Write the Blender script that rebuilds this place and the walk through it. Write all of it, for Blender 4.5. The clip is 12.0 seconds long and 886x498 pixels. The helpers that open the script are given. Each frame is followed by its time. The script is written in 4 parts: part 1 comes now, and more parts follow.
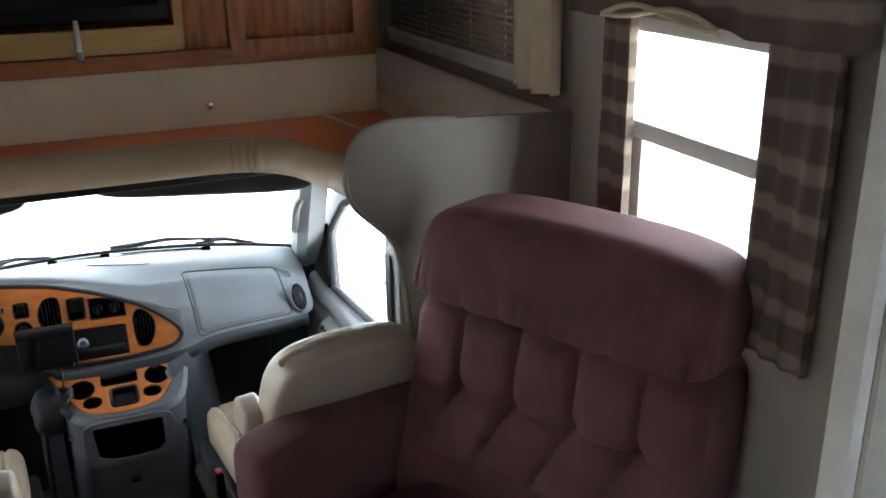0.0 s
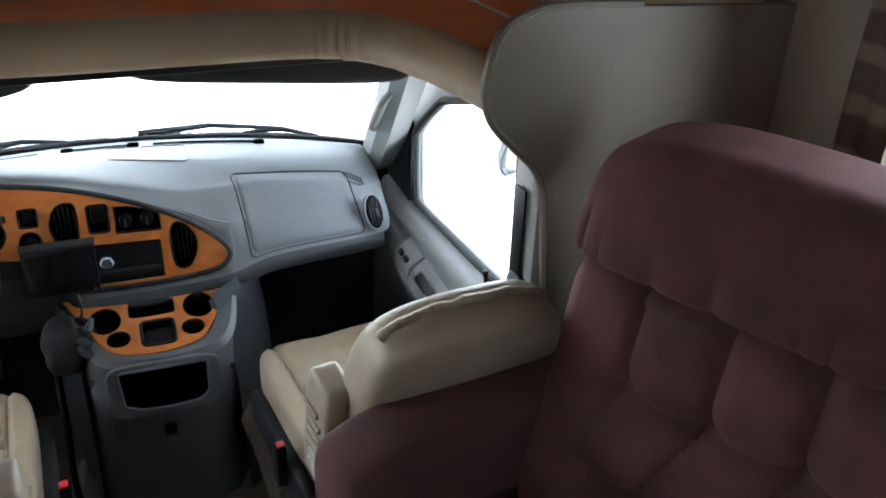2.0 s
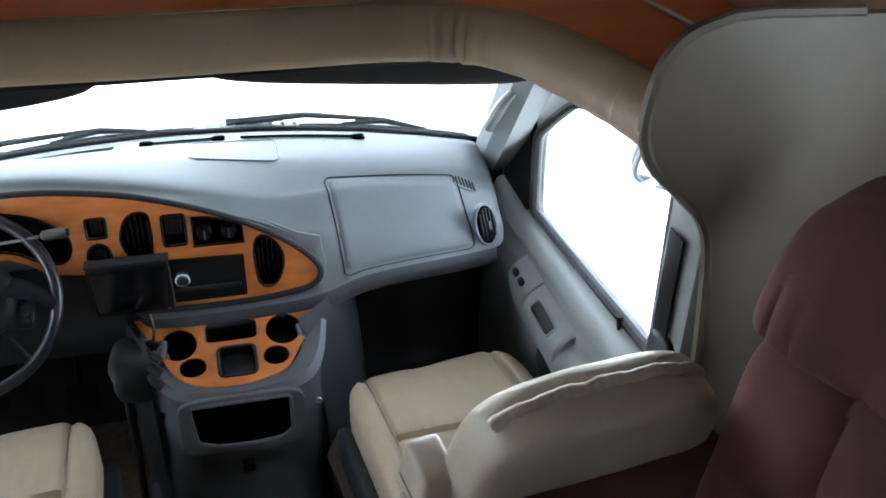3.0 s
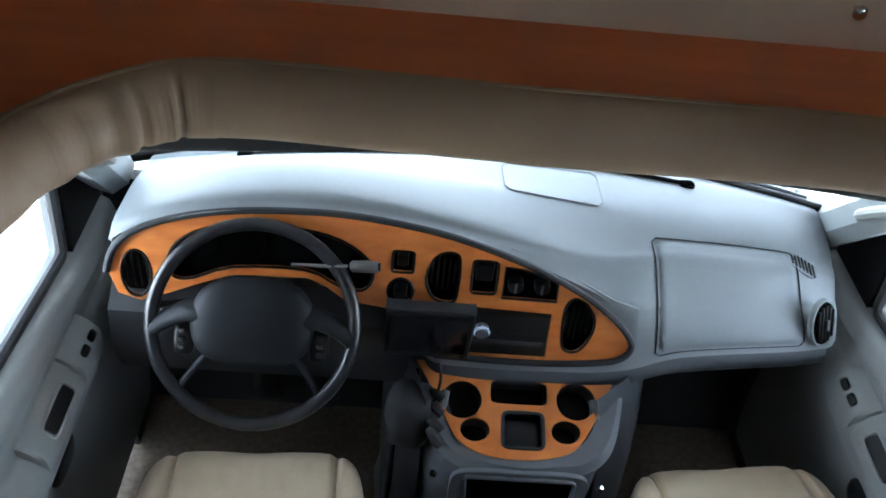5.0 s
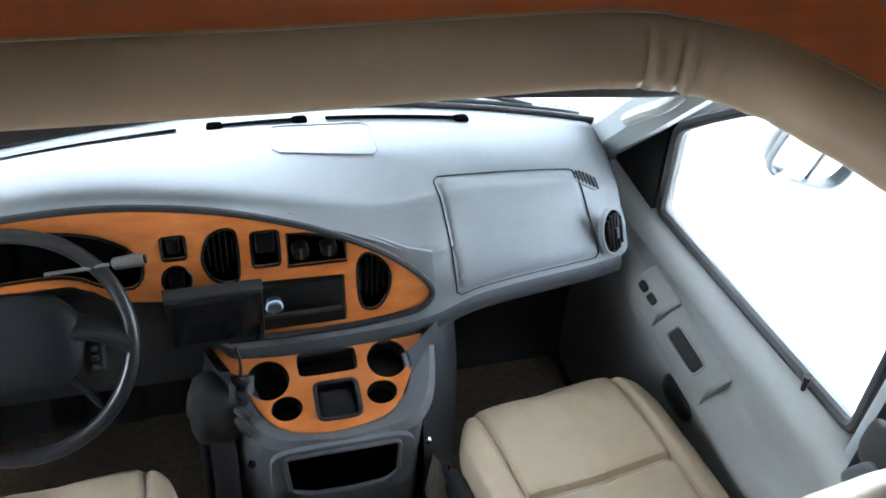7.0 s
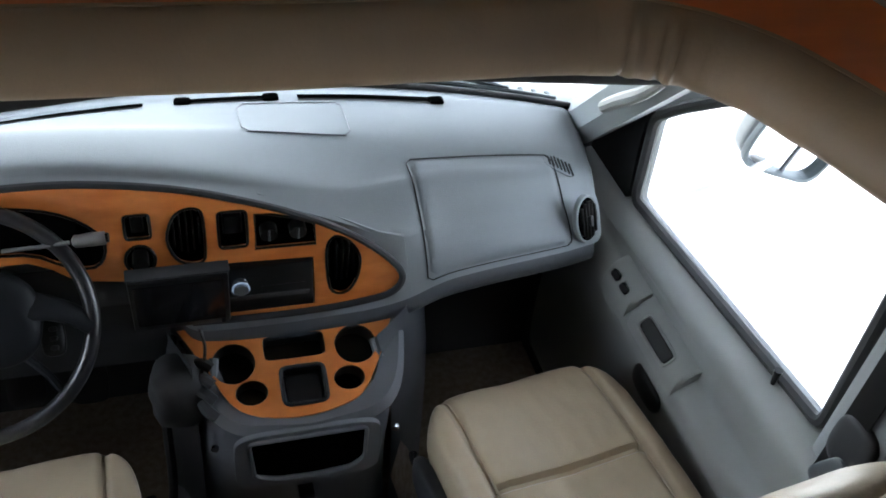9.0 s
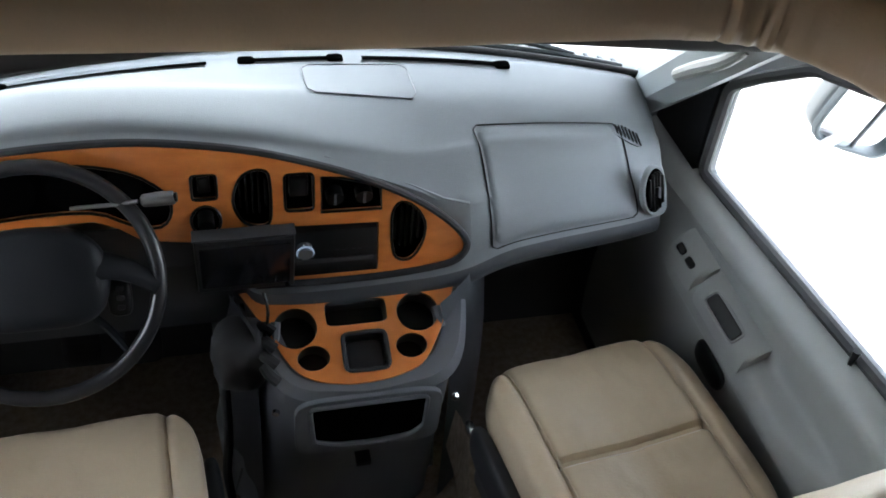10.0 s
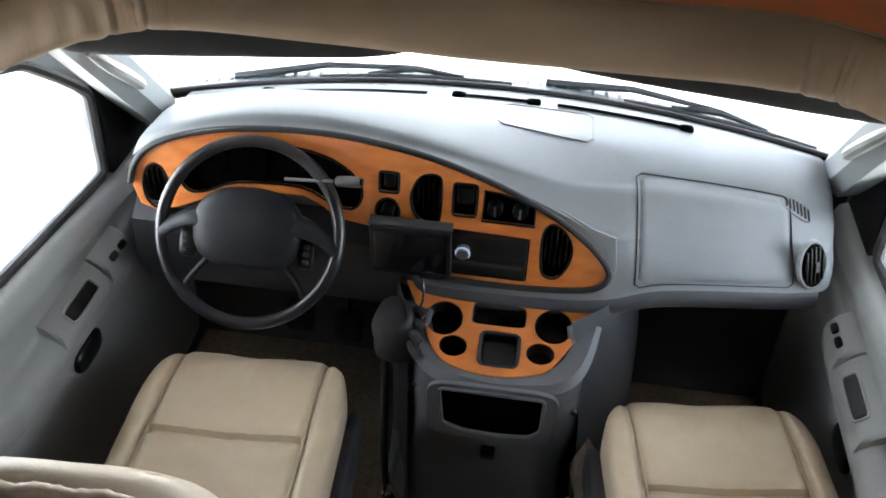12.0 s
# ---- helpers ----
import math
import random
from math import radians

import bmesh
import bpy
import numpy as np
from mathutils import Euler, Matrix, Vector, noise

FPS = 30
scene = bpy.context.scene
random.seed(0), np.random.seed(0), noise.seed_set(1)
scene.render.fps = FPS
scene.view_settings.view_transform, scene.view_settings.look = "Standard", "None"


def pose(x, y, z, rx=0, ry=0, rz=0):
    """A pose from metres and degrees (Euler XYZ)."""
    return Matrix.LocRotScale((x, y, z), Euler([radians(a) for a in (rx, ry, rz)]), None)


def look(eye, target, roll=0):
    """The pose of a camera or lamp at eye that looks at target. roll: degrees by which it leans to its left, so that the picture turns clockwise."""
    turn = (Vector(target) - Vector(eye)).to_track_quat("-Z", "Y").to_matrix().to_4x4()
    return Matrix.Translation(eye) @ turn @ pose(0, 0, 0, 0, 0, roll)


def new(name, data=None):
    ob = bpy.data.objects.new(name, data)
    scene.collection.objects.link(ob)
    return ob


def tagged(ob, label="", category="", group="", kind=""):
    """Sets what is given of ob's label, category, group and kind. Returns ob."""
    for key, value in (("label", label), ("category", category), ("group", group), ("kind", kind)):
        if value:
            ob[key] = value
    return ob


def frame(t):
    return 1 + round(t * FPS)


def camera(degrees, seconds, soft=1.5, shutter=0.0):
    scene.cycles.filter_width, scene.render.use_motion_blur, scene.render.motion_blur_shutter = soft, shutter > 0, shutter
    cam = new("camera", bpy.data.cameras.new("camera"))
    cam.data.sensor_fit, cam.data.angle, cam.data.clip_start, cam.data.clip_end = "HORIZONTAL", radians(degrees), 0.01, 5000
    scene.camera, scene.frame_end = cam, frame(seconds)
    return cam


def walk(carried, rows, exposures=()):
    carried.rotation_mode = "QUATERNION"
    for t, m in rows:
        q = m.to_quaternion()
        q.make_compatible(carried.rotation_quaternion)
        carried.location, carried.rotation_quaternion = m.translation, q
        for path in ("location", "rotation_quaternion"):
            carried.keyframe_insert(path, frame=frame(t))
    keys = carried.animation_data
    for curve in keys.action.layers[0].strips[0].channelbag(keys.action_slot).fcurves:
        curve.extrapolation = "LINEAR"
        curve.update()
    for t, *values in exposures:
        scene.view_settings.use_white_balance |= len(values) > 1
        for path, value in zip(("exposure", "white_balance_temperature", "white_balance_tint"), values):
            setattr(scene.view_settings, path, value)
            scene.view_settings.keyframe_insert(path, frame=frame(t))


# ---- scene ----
cam = camera(52.1, 12.0, soft=1.8)
PATH = [
    (0, (0.069, -2.542, 1.953), (0.779, -0.805, 1.262), -1.0),
    (0.5, (0.096, -2.316, 1.915), (0.726, -0.564, 1.184), -0.6),
    (0.8, (0.161, -2.154, 1.918), (0.603, -0.377, 1.114), -2.2),
    (1, (0.132, -2.114, 1.901), (0.526, -0.335, 1.078), -2.3),
    (1.5, (0.177, -1.984, 1.861), (0.568, -0.243, 0.957), -1.9),
    (2, (0.046, -1.833, 1.862), (0.697, -0.212, 0.888), 2.6),
    (2.5, (0.046, -1.656, 1.865), (0.796, -0.117, 0.832), 4.8),
    (3, (0.127, -1.461, 1.843), (0.554, 0.167, 0.763), 1.4),
    (3.5, (0.177, -1.363, 1.883), (0.222, 0.29, 0.757), 0.0),
    (5.5, (-0.257, -0.97, 1.942), (-0.115, 0.552, 0.652), 7.9),
    (6, (-0.197, -0.975, 1.91), (-0.038, 0.557, 0.634), 6.2),
    (6.5, (-0.095, -0.976, 1.874), (0.249, 0.524, 0.596), 4.8),
    (7, (-0.092, -0.983, 1.874), (0.39, 0.469, 0.585), 5.1),
    (9, (-0.083, -0.958, 1.862), (0.453, 0.45, 0.546), 8.0),
    (9.5, (-0.096, -0.941, 1.851), (0.412, 0.453, 0.509), 8.0),
    (10, (-0.145, -0.918, 1.832), (0.331, 0.456, 0.46), 8.3),
    (10.5, (-0.126, -0.942, 1.837), (0.296, 0.428, 0.443), 7.7),
    (11, (-0.054, -1.003, 1.837), (0.443, 0.386, 0.486), 11.2),
    (11.5, (0.099, -1.105, 1.865), (0.27, 0.392, 0.55), 6.0),
    (12, (0.13, -1.201, 1.879), (-0.064, 0.345, 0.625), 2.0),
]
walk(cam, [(t, look(eye, target, roll)) for t, eye, target, roll in PATH], [(0, 4.85, 6050, 6), (1, 4.95, 6050, 6), (2.5, 4.60, 5900, 5), (3, 4.75, 5750, 4), (3.5, 4.76, 5500, 3), (5.5, 4.82, 5650, 4), (6, 5.22, 5850, 5), (7, 5.23, 5850, 5), (9, 4.34, 5950, 6), (10, 4.39, 6100, 7), (10.5, 4.76, 6250, 8), (11, 5.02, 6300, 9), (11.5, 5.12, 6350, 9), (12, 5.00, 6350, 9)])

# ---- world, sun, exposure ----
world = bpy.data.worlds.new("sky")
scene.world = world
world.use_nodes = True
sky = world.node_tree.nodes.new("ShaderNodeTexSky")
sky.sky_type, sky.sun_disc = "NISHITA", False
sky.sun_elevation, sky.sun_rotation = radians(57), radians(220)
sky.air_density, sky.dust_density = 1.0, 1.5
world.node_tree.nodes["Background"].inputs[1].default_value = 0.15
haze = world.node_tree.nodes.new("ShaderNodeHueSaturation")  # a hazy, whitish sky
haze.inputs["Saturation"].default_value = 0.3
world.node_tree.links.new(sky.outputs[0], haze.inputs["Color"])
world.node_tree.links.new(haze.outputs[0], world.node_tree.nodes["Background"].inputs[0])
sun = new("sun", bpy.data.lights.new("sun", "SUN"))
sun.data.energy, sun.data.angle, sun.data.color = 0.8, radians(30), (1.0, 0.98, 0.95)
sun.matrix_world = look((-5.0, -6.0, 12.0), (0, 0, 0))


# ---- materials ----
def mat(name, col, rough=0.6, metal=0.0, col2=None, scale=8.0, grain=200.0, bump=0.1, stretch=(1, 1, 1), spec=0.5, sheen=0.0, coat=0.0):
    """A surface with broad mottling towards col2 and a fine relief."""
    m = bpy.data.materials.new(name)
    m.use_nodes = True
    nt = m.node_tree
    p = nt.nodes["Principled BSDF"]
    co = nt.nodes.new("ShaderNodeTexCoord")
    mp = nt.nodes.new("ShaderNodeMapping")
    mp.inputs["Scale"].default_value = stretch
    nt.links.new(co.outputs["Object"], mp.inputs[0])
    n1 = nt.nodes.new("ShaderNodeTexNoise")
    n1.inputs["Scale"].default_value, n1.inputs["Detail"].default_value = scale, 6
    nt.links.new(mp.outputs[0], n1.inputs[0])
    ramp = nt.nodes.new("ShaderNodeValToRGB")
    c2 = col2 or tuple(c * 0.8 for c in col)
    ramp.color_ramp.elements[0].position, ramp.color_ramp.elements[1].position = 0.32, 0.68
    ramp.color_ramp.elements[0].color, ramp.color_ramp.elements[1].color = (*c2, 1), (*col, 1)
    nt.links.new(n1.outputs[0], ramp.inputs[0])
    nt.links.new(ramp.outputs[0], p.inputs["Base Color"])
    n2 = nt.nodes.new("ShaderNodeTexNoise")
    n2.inputs["Scale"].default_value, n2.inputs["Detail"].default_value = grain, 3
    nt.links.new(mp.outputs[0], n2.inputs[0])
    rr = nt.nodes.new("ShaderNodeMapRange")
    rr.inputs[3].default_value, rr.inputs[4].default_value = max(0.02, rough - 0.08), min(1, rough + 0.08)
    nt.links.new(n1.outputs[0], rr.inputs[0])
    nt.links.new(rr.outputs[0], p.inputs["Roughness"])
    if bump:
        b = nt.nodes.new("ShaderNodeBump")
        b.inputs["Strength"].default_value, b.inputs["Distance"].default_value = bump, 0.002
        nt.links.new(n2.outputs[0], b.inputs["Height"])
        nt.links.new(b.outputs[0], p.inputs["Normal"])
    p.inputs["Metallic"].default_value = metal
    p.inputs["Specular IOR Level"].default_value = spec
    if sheen:
        p.inputs["Sheen Weight"].default_value, p.inputs["Sheen Roughness"].default_value = sheen, 0.4
        p.inputs["Sheen Tint"].default_value = (*[min(1, c * 2.5) for c in col], 1)
    p.inputs["Coat Weight"].default_value = coat
    return m


def emit(name, col, strength):
    m = bpy.data.materials.new(name)
    m.use_nodes = True
    p = m.node_tree.nodes["Principled BSDF"]
    p.inputs["Base Color"].default_value = (0, 0, 0, 1)
    p.inputs["Emission Color"].default_value, p.inputs["Emission Strength"].default_value = (*col, 1), strength
    return m


def glass(name, col=(1, 1, 1), rough=0.0):
    m = bpy.data.materials.new(name)
    m.use_nodes = True
    nt = m.node_tree
    out = nt.nodes["Material Output"]
    nt.nodes.remove(nt.nodes["Principled BSDF"])
    tr, gl, mix = (nt.nodes.new("ShaderNode" + k) for k in ("BsdfTransparent", "BsdfGlossy", "MixShader"))
    tr.inputs[0].default_value, gl.inputs[1].default_value = (*col, 1), rough
    mix.inputs[0].default_value = 0.03
    nt.links.new(tr.outputs[0], mix.inputs[1])
    nt.links.new(gl.outputs[0], mix.inputs[2])
    nt.links.new(mix.outputs[0], out.inputs[0])
    return m


M_DASH = mat("dash_vinyl", (0.187, 0.203, 0.217), 0.54, col2=(0.166, 0.18, 0.193), scale=3, grain=420, bump=0.2, spec=0.3)
M_DASHDK = mat("dark_grey_plastic", (0.0247, 0.0256, 0.0285), 0.55, grain=350, bump=0.12, spec=0.3)
M_CONS = mat("console_grey_plastic", (0.114, 0.121, 0.134), 0.45, col2=(0.096, 0.102, 0.112), scale=5, grain=380, bump=0.15)
# glossless black that paints the shade of slots and recesses
M_SHADEDK = mat("painted_shade_black", (0.002, 0.002, 0.002), 1.0, bump=0, spec=0.0)
# dark grey plastic; on the dash's lower lip it paints the shade
M_LOWER = mat("dark_plastic_lip_shade", (0.0567, 0.0621, 0.0702), 0.45, grain=380, bump=0.15)
M_WIPER = mat("wiper_paint", (0.05, 0.064, 0.07), 0.5)
M_BLACK = mat("black_plastic", (0.006, 0.006, 0.0065), 0.36, grain=300, bump=0.05, spec=0.25)
M_RUBBER = mat("black_rubber", (0.0195, 0.0195, 0.0208), 0.75)
M_WHEEL = mat("wheel_leather", (0.0108, 0.0114, 0.0138), 0.33, grain=260, bump=0.15)
M_HUB = mat("hub_plastic", (0.0078, 0.0091, 0.0117), 0.55, grain=380, bump=0.15, spec=0.2)
M_TRIM = mat("burl_trim", (0.621, 0.209, 0.0486), 0.32, col2=(0.472, 0.135, 0.027), scale=9, grain=60, bump=0.03, stretch=(1.6, 1, 5), coat=0.2)
M_WOOD = mat("ledge_wood", (0.728, 0.202, 0.0624), 0.42, col2=(0.63, 0.163, 0.048), scale=6, grain=120, bump=0.06, stretch=(0.5, 5, 5))
M_CAB = mat("cabinet_wood", (0.446, 0.176, 0.0675), 0.4, col2=(0.23, 0.081, 0.0297), scale=9, grain=130, bump=0.08, stretch=(6, 6, 0.6))
M_CABH = mat("cabinet_rail_wood", (0.365, 0.142, 0.054), 0.4, col2=(0.257, 0.0878, 0.0338), scale=9, grain=130, bump=0.08, stretch=(0.6, 6, 6))
M_GOLD = mat("gold_frame", (0.504, 0.336, 0.126), 0.45, col2=(0.42, 0.266, 0.098), scale=12, stretch=(0.5, 5, 5))
M_BOARD = mat("beige_board", (0.6, 0.48, 0.36), 0.55, col2=(0.528, 0.42, 0.312), scale=5, grain=90, bump=0.08)
M_PANEL = mat("taupe_panel", (0.142, 0.12, 0.091), 0.5, col2=(0.12, 0.101, 0.077), scale=4, grain=200, bump=0.1)
M_VINYL = mat("padded_vinyl", (0.364, 0.262, 0.171), 0.5, col2=(0.308, 0.227, 0.154), scale=6, grain=160, bump=0.2)
M_SEAT = mat("seat_leather", (0.473, 0.383, 0.267), 0.36, col2=(0.405, 0.326, 0.225), scale=7, grain=180, bump=0.25)
M_SEAM = mat("seam_thread", (0.16, 0.11, 0.065), 0.6)
M_SEATBK = mat("seat_cover_vinyl", (0.369, 0.303, 0.226), 0.45, col2=(0.309, 0.253, 0.188), scale=6, grain=170, bump=0.2)
M_RECL = mat("mauve_velour", (0.115, 0.0433, 0.0399), 0.9, col2=(0.0748, 0.0272, 0.0255), scale=9, grain=500, bump=0.3, sheen=0.15)
M_WALL = mat("wall_vinyl", (0.34, 0.297, 0.242), 0.6, col2=(0.289, 0.252, 0.204), scale=3, grain=120, bump=0.08)
M_CEIL = mat("ceiling_vinyl", (0.72, 0.66, 0.564), 0.7, scale=3, grain=150)
M_CARPET = mat("carpet", (0.357, 0.294, 0.242), 0.95, col2=(0.231, 0.184, 0.147), scale=60, grain=300, bump=0.8)
M_HFLOOR = mat("house_carpet", (0.26, 0.208, 0.169), 0.95, col2=(0.182, 0.143, 0.117), scale=50, grain=300, bump=0.8)
M_DOOR = mat("door_grey", (0.215, 0.222, 0.218), 0.48, col2=(0.186, 0.192, 0.189), scale=4, grain=350, bump=0.15)
M_DOORLO = mat("door_lower_grey", (0.204, 0.216, 0.228), 0.55, col2=(0.174, 0.184, 0.192), scale=4, grain=350, bump=0.15)
M_PILLAR = mat("pillar_grey", (0.255, 0.277, 0.286), 0.55, scale=4, grain=300)
M_HANDLE = mat("handle_grey", (0.2, 0.205, 0.2), 0.5, scale=6, grain=300)
M_CHROME = mat("chrome", (0.75, 0.75, 0.76), 0.15, metal=1.0, bump=0)
M_SILVER = mat("brushed_silver", (0.24, 0.24, 0.25), 0.42, metal=1.0, bump=0.05)
M_BRASS = mat("brass", (0.75, 0.6, 0.35), 0.25, metal=1.0, bump=0)
M_WHITE = mat("white_frame", (0.72, 0.7, 0.66), 0.5, scale=5)
M_CREAM = mat("cream_curtain", (0.552, 0.456, 0.336), 0.85, col2=(0.48, 0.396, 0.288), scale=12, grain=400, bump=0.3)
M_SHADE = mat("pleated_shade", (0.36, 0.3, 0.24), 0.8, scale=20, grain=300)
M_PAINT = mat("white_paint", (0.75, 0.75, 0.74), 0.25, coat=0.4)
M_SHELL = mat("greyed_overcab_shell", (0.3, 0.3, 0.3), 0.5, scale=3)
M_COWL = mat("cowl_plastic", (0.05, 0.065, 0.072), 0.55, scale=12)
M_GROUND = mat("pale_ground", (0.5, 0.49, 0.46), 0.9, col2=(0.36, 0.345, 0.31), scale=0.8, grain=30, bump=0.4)
M_LINER = mat("headliner_cloth", (0.72, 0.684, 0.636), 0.9, grain=300)
M_GLASS = glass("clear_glass")
M_MIRROR = mat("mirror", (0.9, 0.9, 0.9), 0.02, metal=1.0, bump=0)
M_DIMGLASS = glass("smoked_glass", (0.25, 0.25, 0.27))
M_SCREEN = mat("dark_screen", (0.008, 0.008, 0.01), 0.12, bump=0)
M_RING = emit("knob_ring", (0.6, 0.75, 1.0), 0.018)
M_LED = emit("display_blue", (0.25, 0.45, 1.0), 0.02)
M_RED = mat("red_button", (0.6, 0.02, 0.03), 0.4)


def plaid():
    m = mat("plaid_fabric", (0.105, 0.076, 0.058), 0.9, scale=14, grain=400, bump=0.3)
    nt = m.node_tree
    p = nt.nodes["Principled BSDF"]
    old = p.inputs["Base Color"].links[0].from_socket
    co = nt.nodes.new("ShaderNodeTexCoord")
    w = nt.nodes.new("ShaderNodeTexWave")
    w.bands_direction = "Z"
    w.inputs["Scale"].default_value, w.inputs["Distortion"].default_value = 3.4, 2.2
    nt.links.new(co.outputs["Object"], w.inputs[0])
    r = nt.nodes.new("ShaderNodeValToRGB")
    r.color_ramp.elements[0].position, r.color_ramp.elements[1].position = 0.55, 0.85
    nt.links.new(w.outputs["Color"], r.inputs[0])
    mx = nt.nodes.new("ShaderNodeMix")
    mx.data_type = "RGBA"
    nt.links.new(r.outputs[0], mx.inputs[0])
    nt.links.new(old, mx.inputs[6])
    mx.inputs[7].default_value = (0.2, 0.155, 0.118, 1)
    nt.links.new(mx.outputs[2], p.inputs["Base Color"])
    return m


M_PLAID = plaid()


# ---- mesh helpers ----
def part(name, bm, material, parent=None, label="", smooth=35):
    me = bpy.data.meshes.new(name)
    bmesh.ops.recalc_face_normals(bm, faces=bm.faces)
    bm.to_mesh(me)
    bm.free()
    me.materials.append(material)
    if smooth:
        me.polygons.foreach_set("use_smooth", [True] * len(me.polygons))
        me.set_sharp_from_angle(angle=radians(smooth))
    ob = new(name, me)
    ob.parent = parent
    if label:
        tagged(ob, label)
    return ob


def thing(name, label, category, group="", at=(0, 0, 0)):
    ob = new(name)
    ob.empty_display_size = 0.05
    ob.location = at
    return tagged(ob, label, category, group)


def struct(name, bm, material, label, category="structure", smooth=35):
    return tagged(part(name, bm, material, None, "", smooth), label, category, kind="structure")


def spline(pts, n=12, closed=False):
    """A smooth curve through the points, as many tuples."""
    P = [Vector(p) for p in pts]
    out = []
    k = len(P)
    for i in range(k if closed else k - 1):
        a, b, c, d = (P[j % k] if closed else P[max(0, min(k - 1, j))] for j in (i - 1, i, i + 1, i + 2))
        for s in range(n):
            t = s / n
            out.append(0.5 * (2 * b + (c - a) * t + (2 * a - 5 * b + 4 * c - d) * t * t + (3 * b - a - 3 * c + d) * t ** 3))
    if not closed:
        out.append(P[-1].copy())
    return out


def box(x0, x1, y0, y1, z0, z1, bev=0.003, seg=2):
    bm = bmesh.new()
    bmesh.ops.create_cube(bm, size=1, matrix=Matrix.Translation(((x0 + x1) / 2, (y0 + y1) / 2, (z0 + z1) / 2)) @ Matrix.Diagonal((x1 - x0, y1 - y0, z1 - z0, 1)))
    if bev:
        bmesh.ops.bevel(bm, geom=bm.edges[:], offset=bev, segments=seg, profile=0.5, affect="EDGES", clamp_overlap=True)
    return bm


def turned(bm, m):
    bmesh.ops.transform(bm, matrix=m, verts=bm.verts)
    return bm


def loft(rows, closed_v=False, closed_u=False, caps=False):
    bm = bmesh.new()
    V = [[bm.verts.new(p) for p in row] for row in rows]
    n, k = len(rows), len(rows[0])
    for i in range(n if closed_u else n - 1):
        for j in range(k if closed_v else k - 1):
            bm.faces.new((V[i][j], V[(i + 1) % n][j], V[(i + 1) % n][(j + 1) % k], V[i][(j + 1) % k]))
    if caps:
        bm.faces.new(V[0][::-1])
        bm.faces.new(V[-1])
    return bm


def tube(pts, r, seg=10, closed=False, flat=1.0):
    """A round rod along the points; r may be a function of 0..1."""
    P = [Vector(p) for p in pts]
    rows = []
    n = len(P)
    up = None
    for i, p in enumerate(P):
        a = P[(i - 1) % n] if closed or i else p
        b = P[(i + 1) % n] if closed or i < n - 1 else p
        t = (b - a).normalized()
        if up is None:
            up = t.orthogonal().normalized()
        up = (up - t * up.dot(t)).normalized()
        side = t.cross(up)
        rad = r(i / (n - 1)) if callable(r) else r
        rows.append([p + (up * math.cos(2 * math.pi * j / seg) + side * flat * math.sin(2 * math.pi * j / seg)) * rad for j in range(seg)])
    return loft(rows, True, closed, not closed)


def sheet(outline, holes=(), thick=0.01, frame_m=None, bev=0.0):
    """A plate cut from an outline with holes in the x-y plane, thick along +z, laid by frame_m."""
    bm = bmesh.new()
    edges = []
    for loop in (outline, *holes):
        vs = [bm.verts.new((p[0], p[1], 0)) for p in loop]
        edges += [bm.edges.new((vs[i], vs[(i + 1) % len(vs)])) for i in range(len(vs))]
    bmesh.ops.triangle_fill(bm, use_beauty=True, use_dissolve=False, edges=edges, normal=(0, 0, 1))
    top = bmesh.ops.extrude_face_region(bm, geom=bm.faces[:])
    bmesh.ops.translate(bm, vec=(0, 0, thick), verts=[v for v in top["geom"] if isinstance(v, bmesh.types.BMVert)])
    if bev:
        bmesh.ops.recalc_face_normals(bm, faces=bm.faces)
        sharp = [e for e in bm.edges if len(e.link_faces) == 2 and e.calc_face_angle(0) > 1.0 and all(abs(v.co.z - thick) < 1e-6 for v in e.verts)]
        bmesh.ops.bevel(bm, geom=sharp, offset=bev, segments=2, profile=0.6, affect="EDGES", clamp_overlap=True)
    if frame_m is not None:
        turned(bm, frame_m)
    return bm


def ellipse(cx, cy, rx, ry, n=28, power=2.0, turn=0.0):
    out = []
    for i in range(n):
        a = 2 * math.pi * i / n
        c, s = math.cos(a), math.sin(a)
        x, y = rx * math.copysign(abs(c) ** (2 / power), c), ry * math.copysign(abs(s) ** (2 / power), s)
        out.append((cx + x * math.cos(turn) - y * math.sin(turn), cy + x * math.sin(turn) + y * math.cos(turn)))
    return out


def pad(sx, sy, sz, p=3.5, n=24, m=None, shape=None):
    """A stuffed cushion: a rounded block of those half sizes; shape moves its points."""
    bm = bmesh.new()
    bmesh.ops.create_cube(bm, size=2)
    bmesh.ops.subdivide_edges(bm, edges=bm.edges[:], cuts=n, use_grid_fill=True)
    for v in bm.verts:
        c = v.co
        k = (abs(c.x) ** p + abs(c.y) ** p + abs(c.z) ** p) ** (-1 / p)
        q = c * k
        v.co = Vector((q.x * sx, q.y * sy, q.z * sz))
        if shape:
            v.co = shape(v.co)
    if m is not None:
        turned(bm, m)
    return bm


def plane_xz(y0, lean=0.0):
    """Lays a plate's x-y into the world's x-z, facing the house; y = y0 + lean * z."""
    return Matrix(((1, 0, 0, 0), (0, lean, -1, y0), (0, 1, lean, 0), (0, 0, 0, 1)))


def plane_yz(x0, side=1):
    """Lays a plate's x-y into the world's y-z, thick towards side."""
    return Matrix(((0, 0, side, x0), (1, 0, 0, 0), (0, 1, 0, 0), (0, 0, 0, 1)))

